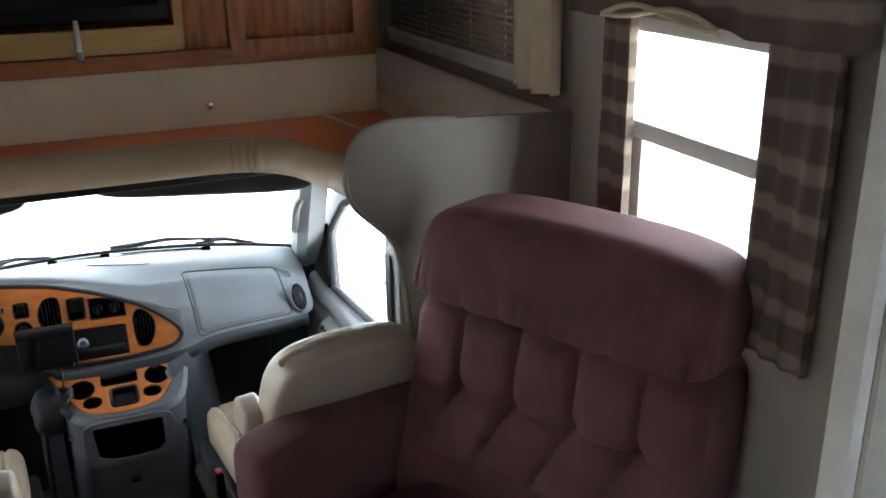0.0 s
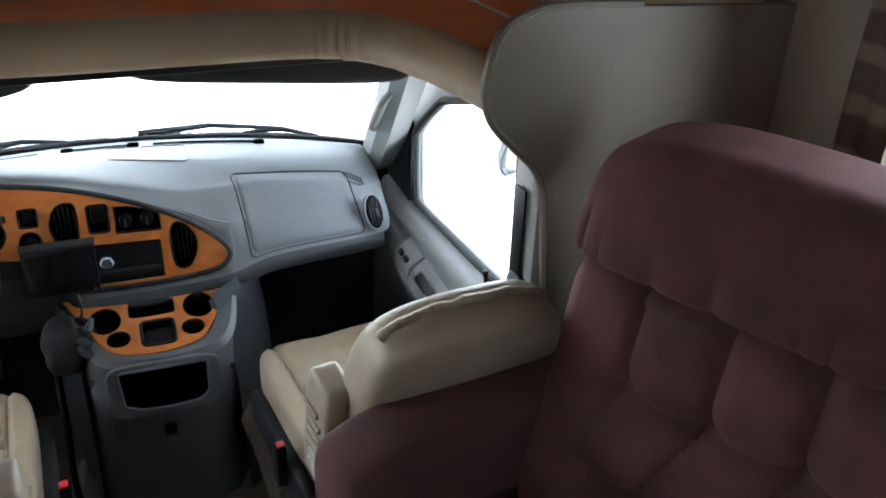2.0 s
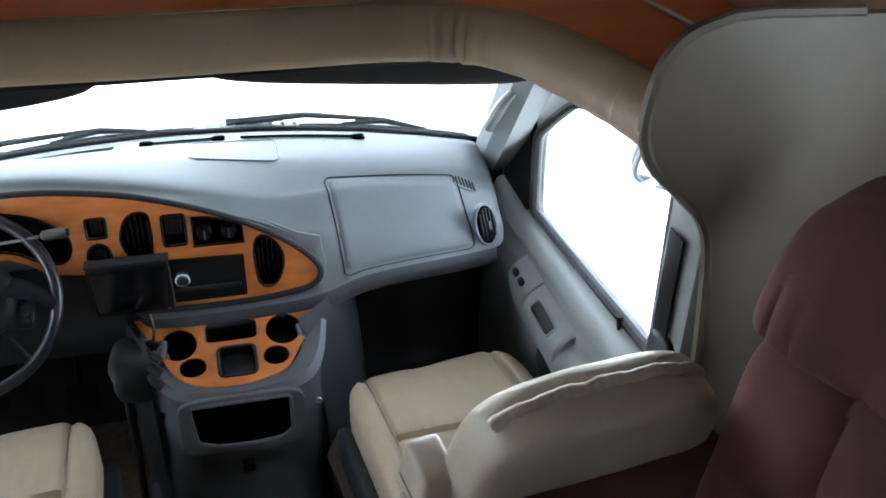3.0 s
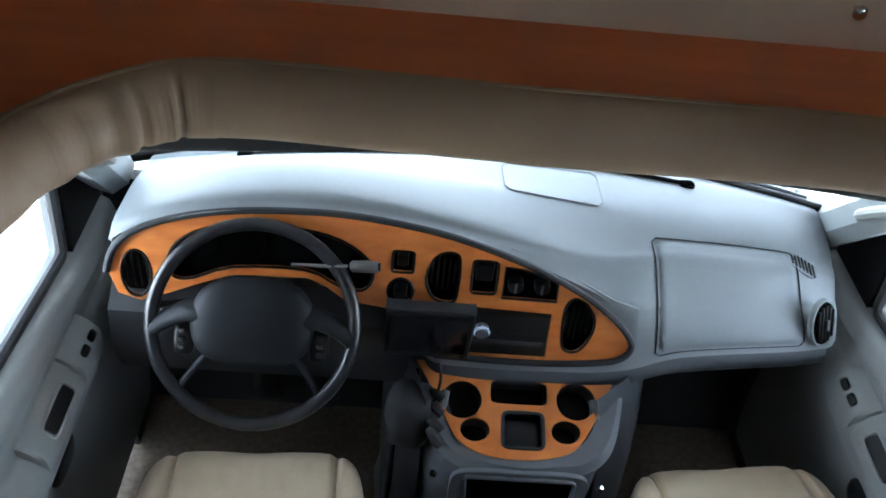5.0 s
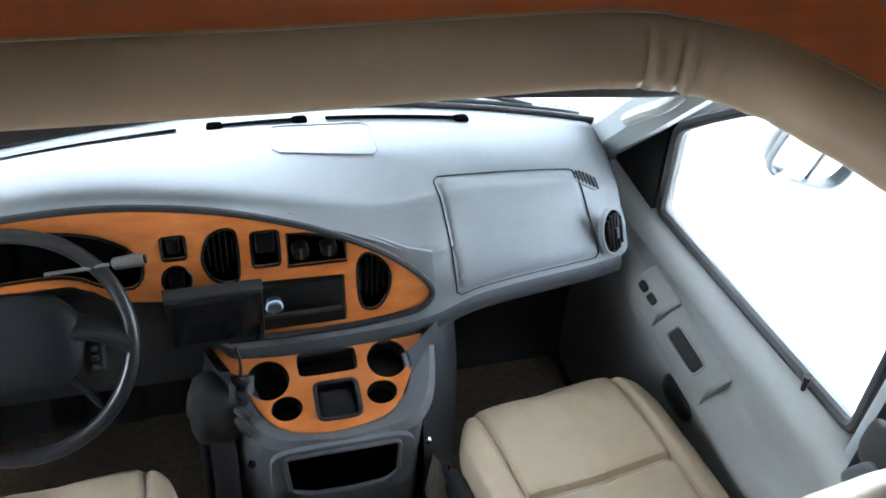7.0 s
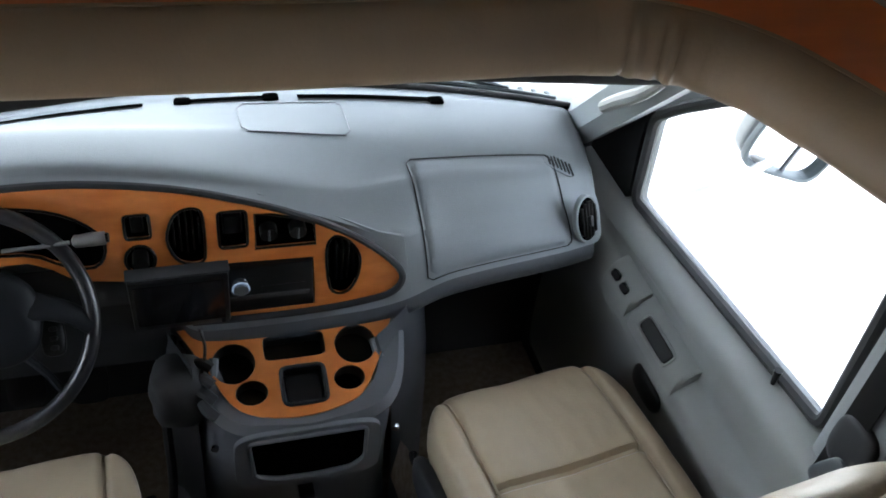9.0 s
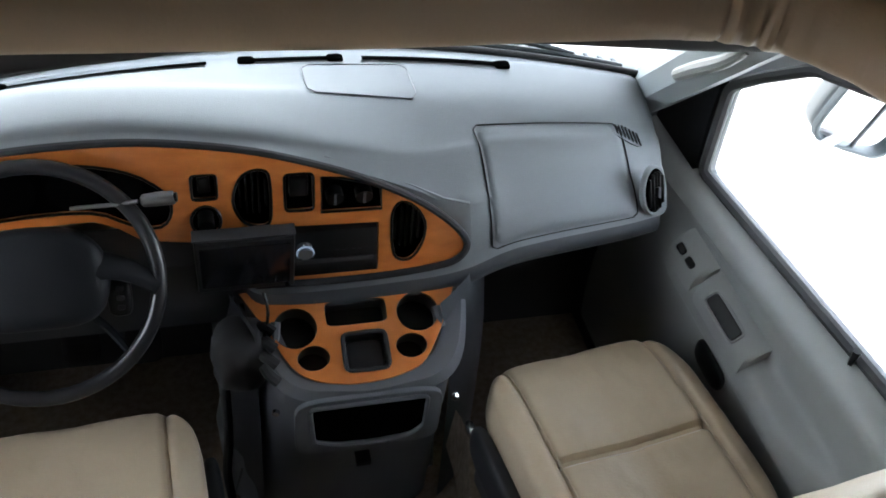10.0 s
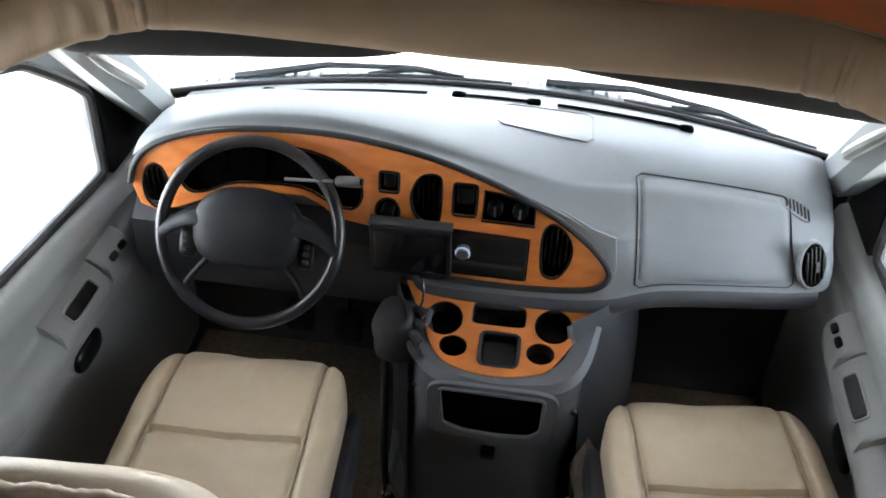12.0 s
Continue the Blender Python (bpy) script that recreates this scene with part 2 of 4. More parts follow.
# ---- structure: ground, floors, walls, ledge ----
bm = bmesh.new()
bmesh.ops.create_grid(bm, x_segments=2, y_segments=2, size=600, matrix=Matrix.Translation((0, 0, -0.8)))
struct("ground", bm, M_GROUND, "pale sunlit sandy ground outside the vehicle", "ground")
struct("cab_floor", box(-0.86, 0.86, -0.6, 0.95, -0.06, 0.0, 0), M_CARPET, "brown carpet on the cab floor", "floor")
struct("house_floor", box(-1.36, 1.36, -5.0, -0.6, 0.1, 0.18, 0), M_HFLOOR, "brown carpet on the raised living floor", "floor")
struct("floor_step", box(-0.9, 0.9, -0.6, -0.585, 0.0, 0.18, 0.004), M_HFLOOR, "carpeted step down into the cab", "floor")
struct("ceiling", box(-1.36, 1.36, -5.0, 1.16, 2.2, 2.26, 0), M_CEIL, "off-white vinyl ceiling", "ceiling")
struct("wall_rear", box(-1.36, 1.36, -5.06, -5.0, 0.1, 2.2, 0), M_WALL, "plain beige rear wall", "wall")
struct("wall_cap", box(-1.36, 1.36, 1.1, 1.16, 1.28, 2.2, 0), M_WALL, "plain front wall of the overcab", "wall")
WX = 1.3
# right wall with the living window, the overcab window and the entry door's opening
hole1 = [(-1.21, 1.12), (-0.71, 1.12), (-0.71, 1.72), (-1.21, 1.72)]
hole2 = [(-0.2, 1.52), (0.92, 1.52), (0.92, 1.98), (-0.2, 1.98)]
hole3 = [(-2.2, 0.24), (-1.52, 0.24), (-1.52, 2.05), (-2.2, 2.05)]
struct("wall_right", sheet([(-5, 0.1), (-0.42, 0.1), (-0.42, 1.28), (1.1, 1.28), (1.1, 2.2), (-5, 2.2)], (hole1, hole2, hole3), 0.06, plane_yz(WX, 1)), M_WALL, "beige vinyl-covered side wall with window openings", "wall")
hole4 = [(-3.2, 0.95), (-2.8, 0.95), (-2.8, 1.6), (-3.2, 1.6)]
struct("wall_left", sheet([(-5, 0.1), (-0.42, 0.1), (-0.42, 1.28), (1.1, 1.28), (1.1, 2.2), (-5, 2.2)], (hole4,), 0.06, plane_yz(-WX, -1)), M_WALL, "plain beige side wall", "wall")
struct("window_3", box(-1.335, -1.329, -3.2, -2.8, 0.95, 1.6, 0), M_GLASS, "clear side window pane", "window").visible_shadow = False
struct("bulkhead_left", box(-1.3, -0.84, -0.46, -0.44, 0.1, 1.36, 0.004), M_PANEL, "plain taupe bulkhead beside the cab", "wall")

# the ledge over the cab, cut out in a U, and its padded edge
UHALF = spline([(0.0, -0.015, 0), (0.22, -0.015, 0), (0.42, -0.018, 0), (0.53, -0.05, 0), (0.61, -0.125, 0), (0.655, -0.22, 0), (0.69, -0.33, 0), (0.715, -0.44, 0)], 8)
ULEFT = spline([(0.0, -0.015, 0), (-0.2, -0.008, 0), (-0.38, -0.005, 0), (-0.475, -0.022, 0), (-0.55, -0.078, 0), (-0.605, -0.15, 0), (-0.64, -0.24, 0), (-0.668, -0.34, 0), (-0.7, -0.44, 0)], 8)
UPATH = ULEFT[:0:-1] + UHALF
LZ = 1.373
outl = [(-1.3, -0.44)] + [(p.x, p.y) for p in UPATH] + [(1.3, -0.44), (1.3, 1.1), (-1.3, 1.1)]
struct("overcab_ledge", sheet(outl, (), 0.085, Matrix.Translation((0, 0, LZ - 0.085))), M_WOOD, "reddish brown wooden shelf floor over the cab", "shelf")
struct("headliner", sheet([(-0.84, -0.44)] + [(p.x * 1.01, p.y + 0.012) for p in UPATH] + [(0.84, -0.44), (0.84, 0.2), (-0.84, 0.2)], (), 0.006, Matrix.Translation((0, 0, LZ - 0.092))), M_LINER, "pale cloth headliner under the ledge", "ceiling")
# out of view; its grey keeps bounced light off the dash
struct("overcab_underside", sheet([(-1.36, -0.44), (-0.845, -0.44), (-0.845, 0.205), (0.845, 0.205), (0.845, -0.44), (1.36, -0.44), (1.36, 1.16), (-1.36, 1.16)], (), 0.005, Matrix.Translation((0, 0, LZ - 0.091))), M_SHELL, "overcab underside, out of view, greyed to bounce less light", "ceiling")
struct("ledge_trim", turned(box(-0.006, 0.006, -0.33, 0.19, LZ, LZ + 0.004, 0.0015), Matrix.Translation((0.825, 0, 0)) @ Matrix.Rotation(radians(9), 4, "Z")), M_WHITE, "thin pale joint strip on the ledge", "trim")


def roll():
    """Padded vinyl bolster round the U, with gathers at the two corners."""
    prof = [(0.012, 0.004), (-0.014, 0.006), (-0.036, -0.008), (-0.05, -0.028), (-0.055, -0.05), (-0.05, -0.07), (-0.03, -0.085), (0.005, -0.09), (0.05, -0.088)]
    prof = [(p.x, p.y) for p in spline([(a, b, 0) for a, b in prof], 3)]
    P = []
    for i in range(len(UPATH) - 1):
        P += [UPATH[i].lerp(UPATH[i + 1], k / 5) for k in range(5)]
    P.append(UPATH[-1])
    rows, s = [], 0.0
    for i, p in enumerate(P):
        t = (P[min(i + 1, len(P) - 1)] - P[max(i - 1, 0)]).normalized()
        inn = Vector((t.y, -t.x, 0))
        if i:
            s += (p - P[i - 1]).length
        ax = abs(p.x)
        g = 0.0
        # stitched gathers either side of the corner
        for c, w, d in ((0.47, 0.006, 0.009), (0.523, 0.006, 0.011), (0.555, 0.01, 0.005), (0.585, 0.012, 0.006), (0.62, 0.012, 0.006)):
            g -= d * math.exp(-((ax - c) / w) ** 2)
            g += 0.5 * d * math.exp(-((ax - c - 2.2 * w) / (1.5 * w)) ** 2)
        row = []
        for k, (a, b) in enumerate(prof):
            f = k / (len(prof) - 1)
            swell = 0.0025 * noise.noise((s * 9, f * 3, 1.7)) + (0.004 * noise.noise((s * 26, f * 2, 4.0)) if 0.42 < ax < 0.7 else 0)
            amt = (g * (0.25 + 0.9 * f) + swell) * math.sin(math.pi * min(1, f * 1.1 + 0.05))
            row.append(p + inn * (-(a) + amt) + Vector((0, 0, LZ + b - amt * 0.25 * f)))
        rows.append(row)
    return loft(rows)


rollob = thing("padded_bolster", "taupe padded vinyl bolster along the edge over the cab", "bolster")
part("bolster", roll(), M_VINYL, rollob)
piping = [p + Vector((0, 0.006 if abs(p.x) < 0.5 else 0, LZ + 0.004)) for p in UPATH]
part("piping", tube(piping, 0.0045, 6), M_VINYL, rollob)

# bulkhead wing beside the recliner, with its curved edge
wing = [(1.3, 0.18), (1.3, 1.456), (0.96, 1.47), (0.82, 1.476)] + [(p.x, p.y) for p in spline([(0.77, 1.474, 0), (0.715, 1.455, 0), (0.685, 1.42, 0), (0.672, 1.37, 0), (0.67, 1.32, 0), (0.69, 1.27, 0), (0.735, 1.222, 0), (0.78, 1.175, 0), (0.802, 1.12, 0), (0.815, 1.02, 0), (0.826, 0.9, 0), (0.83, 0.75, 0)], 4)] + [(0.83, 0.18)]
bw = struct("bulkhead_wing", sheet(wing, (), 0.018, plane_xz(-0.44), 0.002), M_PANEL, "taupe laminate bulkhead with a curved edge beside the recliner", "panel")
part("edge_bead", tube([(a, -0.449, b) for a, b in wing[2:-1]], 0.0105, 8), M_PANEL, bw)

# raised box beside the overcab window
struct("overcab_box", box(0.975, 1.3, -0.42, 1.1, LZ, 1.44, 0.004), M_BOARD, "raised taupe box along the overcab side", "shelf")

# ---- overcab cabinet ----
cab = thing("entertainment_cabinet", "brown wooden overcab cabinet with a television opening", "cabinet")
part("lower_board", box(-1.3, 0.972, 0.192, 0.21, LZ, 1.55, 0.002), M_BOARD, cab, "beige laminate lower board")
part("bottom_rail", box(-1.3, 0.972, 0.186, 0.21, 1.551, 1.598, 0.003), M_CABH, cab)
part("body", box(-1.3, 0.972, 0.32, 0.34, 1.55, 2.2, 0), M_CAB, cab)
part("end_panel", box(0.952, 0.972, 0.211, 0.32, 1.55, 2.2, 0.002), M_CAB, cab)
part("stile", box(0.4, 0.443, 0.186, 0.21, 1.6, 2.2, 0.003), M_CAB, cab)
part("stile", box(-0.75, -0.707, 0.186, 0.21, 1.6, 2.2, 0.003), M_CAB, cab)
part("recess_panel", box(0.444, 0.52, 0.205, 0.215, 1.6, 2.2, 0.001), M_CAB, cab, "dark narrow recessed panel")
tvf = part("television_frame", sheet([(-0.7, 1.602), (0.398, 1.602), (0.398, 2.15), (-0.7, 2.15)], ([(-0.62, 1.672), (0.372, 1.672), (0.372, 2.08), (-0.62, 2.08)],), 0.014, plane_xz(0.206), 0.003), M_GOLD, cab, "gold-toned television surround")


def panel_door(x0, x1, z0, z1, y, parent):
    d = part("door", sheet([(x0, z0), (x1, z0), (x1, z1), (x0, z1)], ([(x0 + 0.05, z0 + 0.05), (x1 - 0.05, z0 + 0.05), (x1 - 0.05, z1 - 0.05), (x0 + 0.05, z1 - 0.05)],), 0.02, plane_xz(y), 0.006), M_CAB, parent, "raised-panel wooden cabinet door")
    b = box(x0 + 0.05, x1 - 0.05, y - 0.014, y - 0.002, z0 + 0.05, z1 - 0.05, 0)
    top = [f for f in b.faces if f.normal.y < -0.5]
    r = bmesh.ops.inset_region(b, faces=top, thickness=0.045, depth=0.0)
    bmesh.ops.translate(b, vec=(0, -0.006, 0), verts=list({v for f in top for v in f.verts}))
    bmesh.ops.translate(b, vec=(0, 0.008, 0), verts=[v for v in b.verts if v.co.y < y - 0.01 and (abs(v.co.x - x0 - 0.05) < 1e-4 or abs(v.co.x - x1 + 0.05) < 1e-4)])
    part("raised_panel", b, M_CAB, d)
    return d


panel_door(0.522, 0.95, 1.57, 2.15, 0.205, cab)
for kx, kz in ((0.445, 1.438), (-0.314, 1.452), (-0.95, 1.45)):
    k = thing("cabinet_knob", "small shiny chrome knob on the beige board", "knob", "board knobs")
    part("stem", turned(tube([(0, 0, 0), (0, -0.016, 0)], 0.004, 8), Matrix.Translation((kx, 0.192, kz))), M_CHROME, k)
    part("cap", pad(0.011, 0.006, 0.011, 2.2, 4, Matrix.Translation((kx, 0.174, kz))), M_CHROME, k)
tv = thing("television", "black flat television in the cabinet opening", "television")
part("casing", box(-0.6, 0.365, 0.2, 0.28, 1.685, 2.075, 0.012, 3), M_BLACK, tv)
part("screen", box(-0.57, 0.335, 0.198, 0.2, 1.73, 2.05, 0.0), M_SCREEN, tv)
st = thing("hanging_clip", "white plastic clip hanging below the television", "clip")
part("strap", box(0.104, 0.118, 0.176, 0.181, 1.6, 1.7, 0.002), M_WHITE, st)
part("clip", box(0.102, 0.12, 0.17, 0.182, 1.585, 1.625, 0.003), M_CHROME, st)

# ---- cab shell ----
def fillet(pts, r=0.03, n=5):
    """A polygon with its corners rounded."""
    out = []
    k = len(pts)
    for i in range(k):
        a, b, c = (Vector((*pts[(i + o) % k], 0)) for o in (-1, 0, 1))
        ra, rc = min(r, (a - b).length * 0.45), min(r, (c - b).length * 0.45)
        p, q = b + (a - b).normalized() * ra, b + (c - b).normalized() * rc
        out += [((p * (1 - t) + b * t) * (1 - t) + (b * (1 - t) + q * t) * t)[:2] for t in [s / n for s in range(n + 1)]]
    return out


DWIN = fillet([(0.352, 0.722), (0.368, 0.92), (0.29, 0.99), (0.17, 1.085), (-0.05, 1.165), (-0.29, 1.2), (-0.305, 0.79)], 0.025)


def cab_door(side):
    nm = "passenger" if side > 0 else "driver"
    d = thing("door_1" if side > 0 else "door_2", "grey plastic-lined " + nm + " door with a large window", "door")
    d["kind"] = "structure"
    def X(x):
        return x * side
    out = [(0.66, 0.02), (0.66, 0.76), (0.52, 0.89), (0.38, 1.02), (0.2, 1.18), (-0.1, 1.262), (-0.43, 1.262), (-0.43, 0.02)]
    part("shell", sheet(out, (DWIN,), 0.022, plane_yz(X(0.835), side)), M_DOORLO, d)
    part("window_seal", tube([(X(0.831), a, b) for a, b in DWIN], 0.012, 8, True), M_RUBBER, d, "black rubber window seal")
    g = part("pane", sheet(DWIN, (), 0.003, plane_yz(X(0.848), side)), M_GLASS, d)
    g.visible_shadow = False
    # inner lining, swelling out from the sill down to the armrest
    rows = []
    for i in range(25):
        y = 0.56 - i / 24 * 0.97
        e = max(0, min(1, (0.56 - y) / 0.12))
        sill = 0.716 + 0.07 * max(0, min(1, (0.36 - y) / 0.64))
        arm = max(0, min(1, (0.28 - y) / 0.08)) * max(0, min(1, (y + 0.3) / 0.06))
        rows.append([(X(p.x), y, p.y) for p in spline([(x, z, 0) for x, z in ((0.84, sill - 0.004), (0.826, sill), (0.8, sill - 0.008), (0.789 - 0.01 * e, sill - 0.04), (0.785, 0.68), (0.782, 0.645), (0.772 - 0.01 * arm, 0.632), (0.765 - 0.022 * arm, 0.612), (0.762 - 0.022 * arm, 0.57), (0.768, 0.525), (0.775, 0.42), (0.772, 0.3), (0.775, 0.15), (0.79, 0.05), (0.84, 0.03))], 3)])
    part("lining", loft(rows, caps=False), M_DOOR, d)
    # armrest in two mouldings: switches ahead, pull cup behind
    def moulding(name, y0, y1):
        rows_ = []
        for yy, k in ((y0, 0.02), (y0 + 0.001, 0.8), (y0 + 0.006, 0.98), (y0 + 0.012, 1.0), (y1 - 0.012, 1.0), (y1 - 0.006, 0.98), (y1 - 0.001, 0.8), (y1, 0.02)):
            rows_.append([(X(0.79 - (0.79 - a) * k), yy, z) for a, z in ((0.79, 0.665), (0.772, 0.66), (0.752, 0.648), (0.74, 0.632), (0.737, 0.61), (0.742, 0.575), (0.756, 0.545), (0.79, 0.535))])
        return part(name, loft(rows_, False, False, False), M_DOOR, d)
    plate = moulding("switch_plate", 0.132, 0.25)
    for yy in (0.215, 0.175):
        part("switch", pad(0.004, 0.014, 0.008, 4, 4, Matrix.Translation((X(0.746), yy, 0.642)) @ Matrix.Rotation(radians(45 * side), 4, "Y")), M_BLACK, plate)
    arm_ = moulding("armrest", -0.075, 0.126)
    # black panel on the surface paints the shade inside the cup
    part("pull_cup_shade", pad(0.003, 0.052, 0.014, 8, 8, Matrix.Translation((X(0.7485), 0.03, 0.6435)) @ Matrix.Rotation(radians(46 * side), 4, "Y")), M_BLACK, arm_, "pull cup as a proud black panel, its inner shade painted")
    prq = Matrix.Translation((X(0.748), 0.03, 0.644)) @ Matrix.Rotation(radians(46 * side), 4, "Y")
    part("pull_rim", turned(tube([Vector((0, x, y)) for x, y in ellipse(0, 0, 0.056, 0.017, 28, 6)], 0.003, 6, True), prq), M_DOOR, arm_)
    part("inner_handle", pad(0.012, 0.055, 0.03, 3, 6, Matrix.Translation((X(0.768), 0.03, 0.5))), M_BLACK, d, "dark inner door handle")
    part("lock_pin", tube([(X(0.812), -0.2, 0.775), (X(0.81), -0.2, 0.808)], lambda f: 0.0045 + 0.003 * (f > 0.7), 8), M_BLACK, d)
    # black sail patch ahead of the window
    sail = [(0.368, 0.72), (0.376, 0.83), (0.383, 0.93), (0.41, 0.945), (0.47, 0.885), (0.52, 0.81), (0.56, 0.72), (0.54, 0.67), (0.42, 0.68)]
    part("sail_patch", sheet([(p.x, p.y) for p in spline([(a, b, 0) for a, b in sail], 4, True)], (), 0.02, plane_yz(X(0.818), side), 0.004), M_BLACK, d, "black sail patch behind the mirror")
    return d


cab_door(1)
cab_door(-1)


def cab_wall(side):
    X = lambda x: x * side
    rows = []
    for f in [i / 12 for i in range(13)]:
        c = Vector((X(0.775 - 0.065 * f), 0.56 - 0.46 * f, 0.79 + 0.465 * f))
        ring = []
        for a, b in ((0.06, -0.04), (0.055, 0.02), (0.02, 0.045), (-0.025, 0.04), (-0.04, 0.01), (-0.03, -0.03), (0.0, -0.055)):
            ring.append(c + Vector((X(a), b * 0.72, b * 0.7)))
        rows.append(ring)
    p = thing("a_pillar", "grey plastic windscreen pillar with a grab handle", "pillar")
    p["kind"] = "structure"
    part("cover", loft(rows, True, False, True), M_PILLAR, p)
    h = [(X(0.735), 0.39, 0.945), (X(0.71), 0.368, 0.952), (X(0.7), 0.3, 1.01), (X(0.69), 0.22, 1.075), (X(0.705), 0.196, 1.11)]
    part("grab_handle", tube(spline(h, 6), lambda f: 0.009 + 0.005 * math.sin(math.pi * f), 10), M_HANDLE, p, "pale grey grab handle")
    b = thing("belt_pillar", "dark trim post with a seat belt behind the door", "pillar")
    b["kind"] = "structure"
    part("post", box(min(X(0.8), X(0.86)), max(X(0.8), X(0.86)), -0.435, -0.325, 0.03, 1.275, 0.012), M_DOORLO, b)
    part("belt", box(min(X(0.79), X(0.794)), max(X(0.79), X(0.794)), -0.4, -0.355, 0.3, 1.1, 0.001), M_BLACK, b)
    part("belt_guide", pad(0.014, 0.04, 0.05, 3, 5, Matrix.Translation((X(0.795), -0.39, 0.86))), M_DASHDK, b)
    part("belt_buckle", pad(0.012, 0.022, 0.045, 4, 5, Matrix.Translation((X(0.785), -0.392, 0.8)) @ Matrix.Rotation(radians(25), 4, "X")), M_LOWER, b)


cab_wall(1)
cab_wall(-1)
struct("cab_header", box(-0.84, 0.84, 0.05, 0.17, 1.24, 1.28, 0.01), M_BLACK, "black windscreen header", "trim")
struct("firewall", box(-0.84, 0.84, 0.62, 0.66, 0.0, 0.72, 0), M_DASHDK, "dark carpeted front bulkhead of the footwell", "wall")
for s in (-1, 1):
    struct("kick_panel", box(min(s * 0.79, s * 0.84), max(s * 0.79, s * 0.84), 0.45, 0.64, 0.0, 0.655, 0.004), M_DASHDK, "dark kick panel beside the footwell", "wall")
    v = thing("sun_visor", "black fabric sun visor folded along the windscreen top", "visor", "sun visors")
    part("panel", pad(0.32, 0.016, 0.05, 5, 12, Matrix.Translation((s * 0.405, 0.115, 1.236 if s > 0 else 1.226)) @ Matrix.Rotation(radians(5 * s), 4, "Y") @ Matrix.Rotation(radians(-25), 4, "X")), M_RUBBER, v)
    part("rod", tube([(s * 0.72, 0.08, 1.245), (s * 0.1, 0.075, 1.245)], 0.005, 6), M_BLACK, v)

# windscreen, curved and raked
def wbase(x):
    u = x / 0.78
    return Vector((x, 0.645 - 0.085 * u * u, 0.868 - 0.055 * u * u))


def wtop(x):
    u = x / 0.78
    return Vector((x * 0.93, 0.17 - 0.08 * u * u, 1.262))


ws = thing("windscreen", "curved clear windscreen with a black border", "windscreen")
ws["kind"] = "structure"
rows = []
for i in range(21):
    x = -0.79 + 1.58 * i / 20
    a, b = wbase(x), wtop(x)
    rows.append([a.lerp(b, k / 8) + Vector((0, 0.018, 0.016)) * math.sin(math.pi * k / 8) for k in range(9)])
g = part("pane", loft(rows), M_GLASS, ws)
g.visible_shadow = False
part("lower_seal", tube([wbase(-0.79 + 1.58 * i / 30) for i in range(31)], 0.01, 8), M_RUBBER, ws)
for s in (-1, 1):
    part("side_seal", tube([wbase(s * 0.785).lerp(wtop(s * 0.785), k / 10) + Vector((0, 0.012, 0.01)) for k in range(11)], 0.012, 8), M_RUBBER, ws)
dot = part("sensor_dot", tube([(-0.33, 0.388, 1.083), (-0.33, 0.394, 1.088)], 0.006, 8), M_BLACK, ws)

# cowl, wipers and bonnet outside
cowl = thing("cowl", "blue-grey louvred cowl panel below the windscreen", "cowl")
rows = []
for i in range(31):
    x = -0.86 + 1.72 * i / 30
    a = wbase(x)
    rows.append([a + Vector((0, d, h)) for d, h in ((0.006, -0.02), (0.016, -0.004), (0.045, -0.008), (0.08, -0.014), (0.11, -0.024), (0.125, -0.06))])
part("panel", loft(rows), M_COWL, cowl)
for i in range(48):
    x = -0.72 + 1.44 * i / 47
    a = wbase(x)
    part("slat", turned(box(-0.005, 0.005, 0.0, 0.045, 0.0, 0.006, 0.0015, 1), Matrix.Translation(a + Vector((0, 0.028, -0.014)))), M_COWL, cowl)
struct("windscreen_gasket", tube([wbase(-0.76 + 1.52 * k / 40) + Vector((0, -0.004, 0.006)) for k in range(41)], 0.008, 8), M_RUBBER, "black rubber gasket along the windscreen base", "gasket", 80)
bon = thing("bonnet", "white painted van bonnet", "bonnet")
rows = []
for i in range(21):
    x = -0.8 + 1.6 * i / 20
    u = x / 0.8
    rows.append([(x, 0.76 - 0.085 * u * u + 0.72 * k / 8 * (1 - 0.1 * u * u), 0.822 - 0.06 * u * u - 0.34 * (k / 8) ** 1.5 - (0.05 if k == 8 else 0)) for k in range(9)])
part("skin", loft(rows), M_PAINT, bon)


def wiper(x0, x1, mid):
    w = thing("wiper", "black windscreen wiper resting on the glass", "wiper", "wipers")
    a, b = wbase(x0), wbase(x1)
    pts = [a.lerp(b, k / 12) for k in range(13)]
    pts = [wbase(p.x) + (wtop(p.x) - wbase(p.x)) * 0.012 * math.sin(math.pi * k / 12) + Vector((0, 0.045, -0.008)) for k, p in enumerate(pts)]
    part("blade", tube(pts, 0.0055, 6), M_WIPER, w)
    m = pts[6]
    part("bridge", tube([pts[3] + Vector((0, 0.004, 0.004)), m + Vector((0, 0.012, 0.014)), pts[9] + Vector((0, 0.004, 0.004))], lambda f: 0.004 + 0.0055 * math.sin(math.pi * f), 6), M_WIPER, w)
    piv = wbase(mid) + Vector((0, 0.075, -0.01))
    part("arm", tube([piv, piv.lerp(m, 0.5) + Vector((0, 0.02, 0.02)), m + Vector((0, 0.014, 0.016))], lambda f: 0.012 - 0.006 * f, 6), M_WIPER, w)


wiper(-0.41, 0.04, -0.62)
wiper(0.3, 0.73, 0.12)


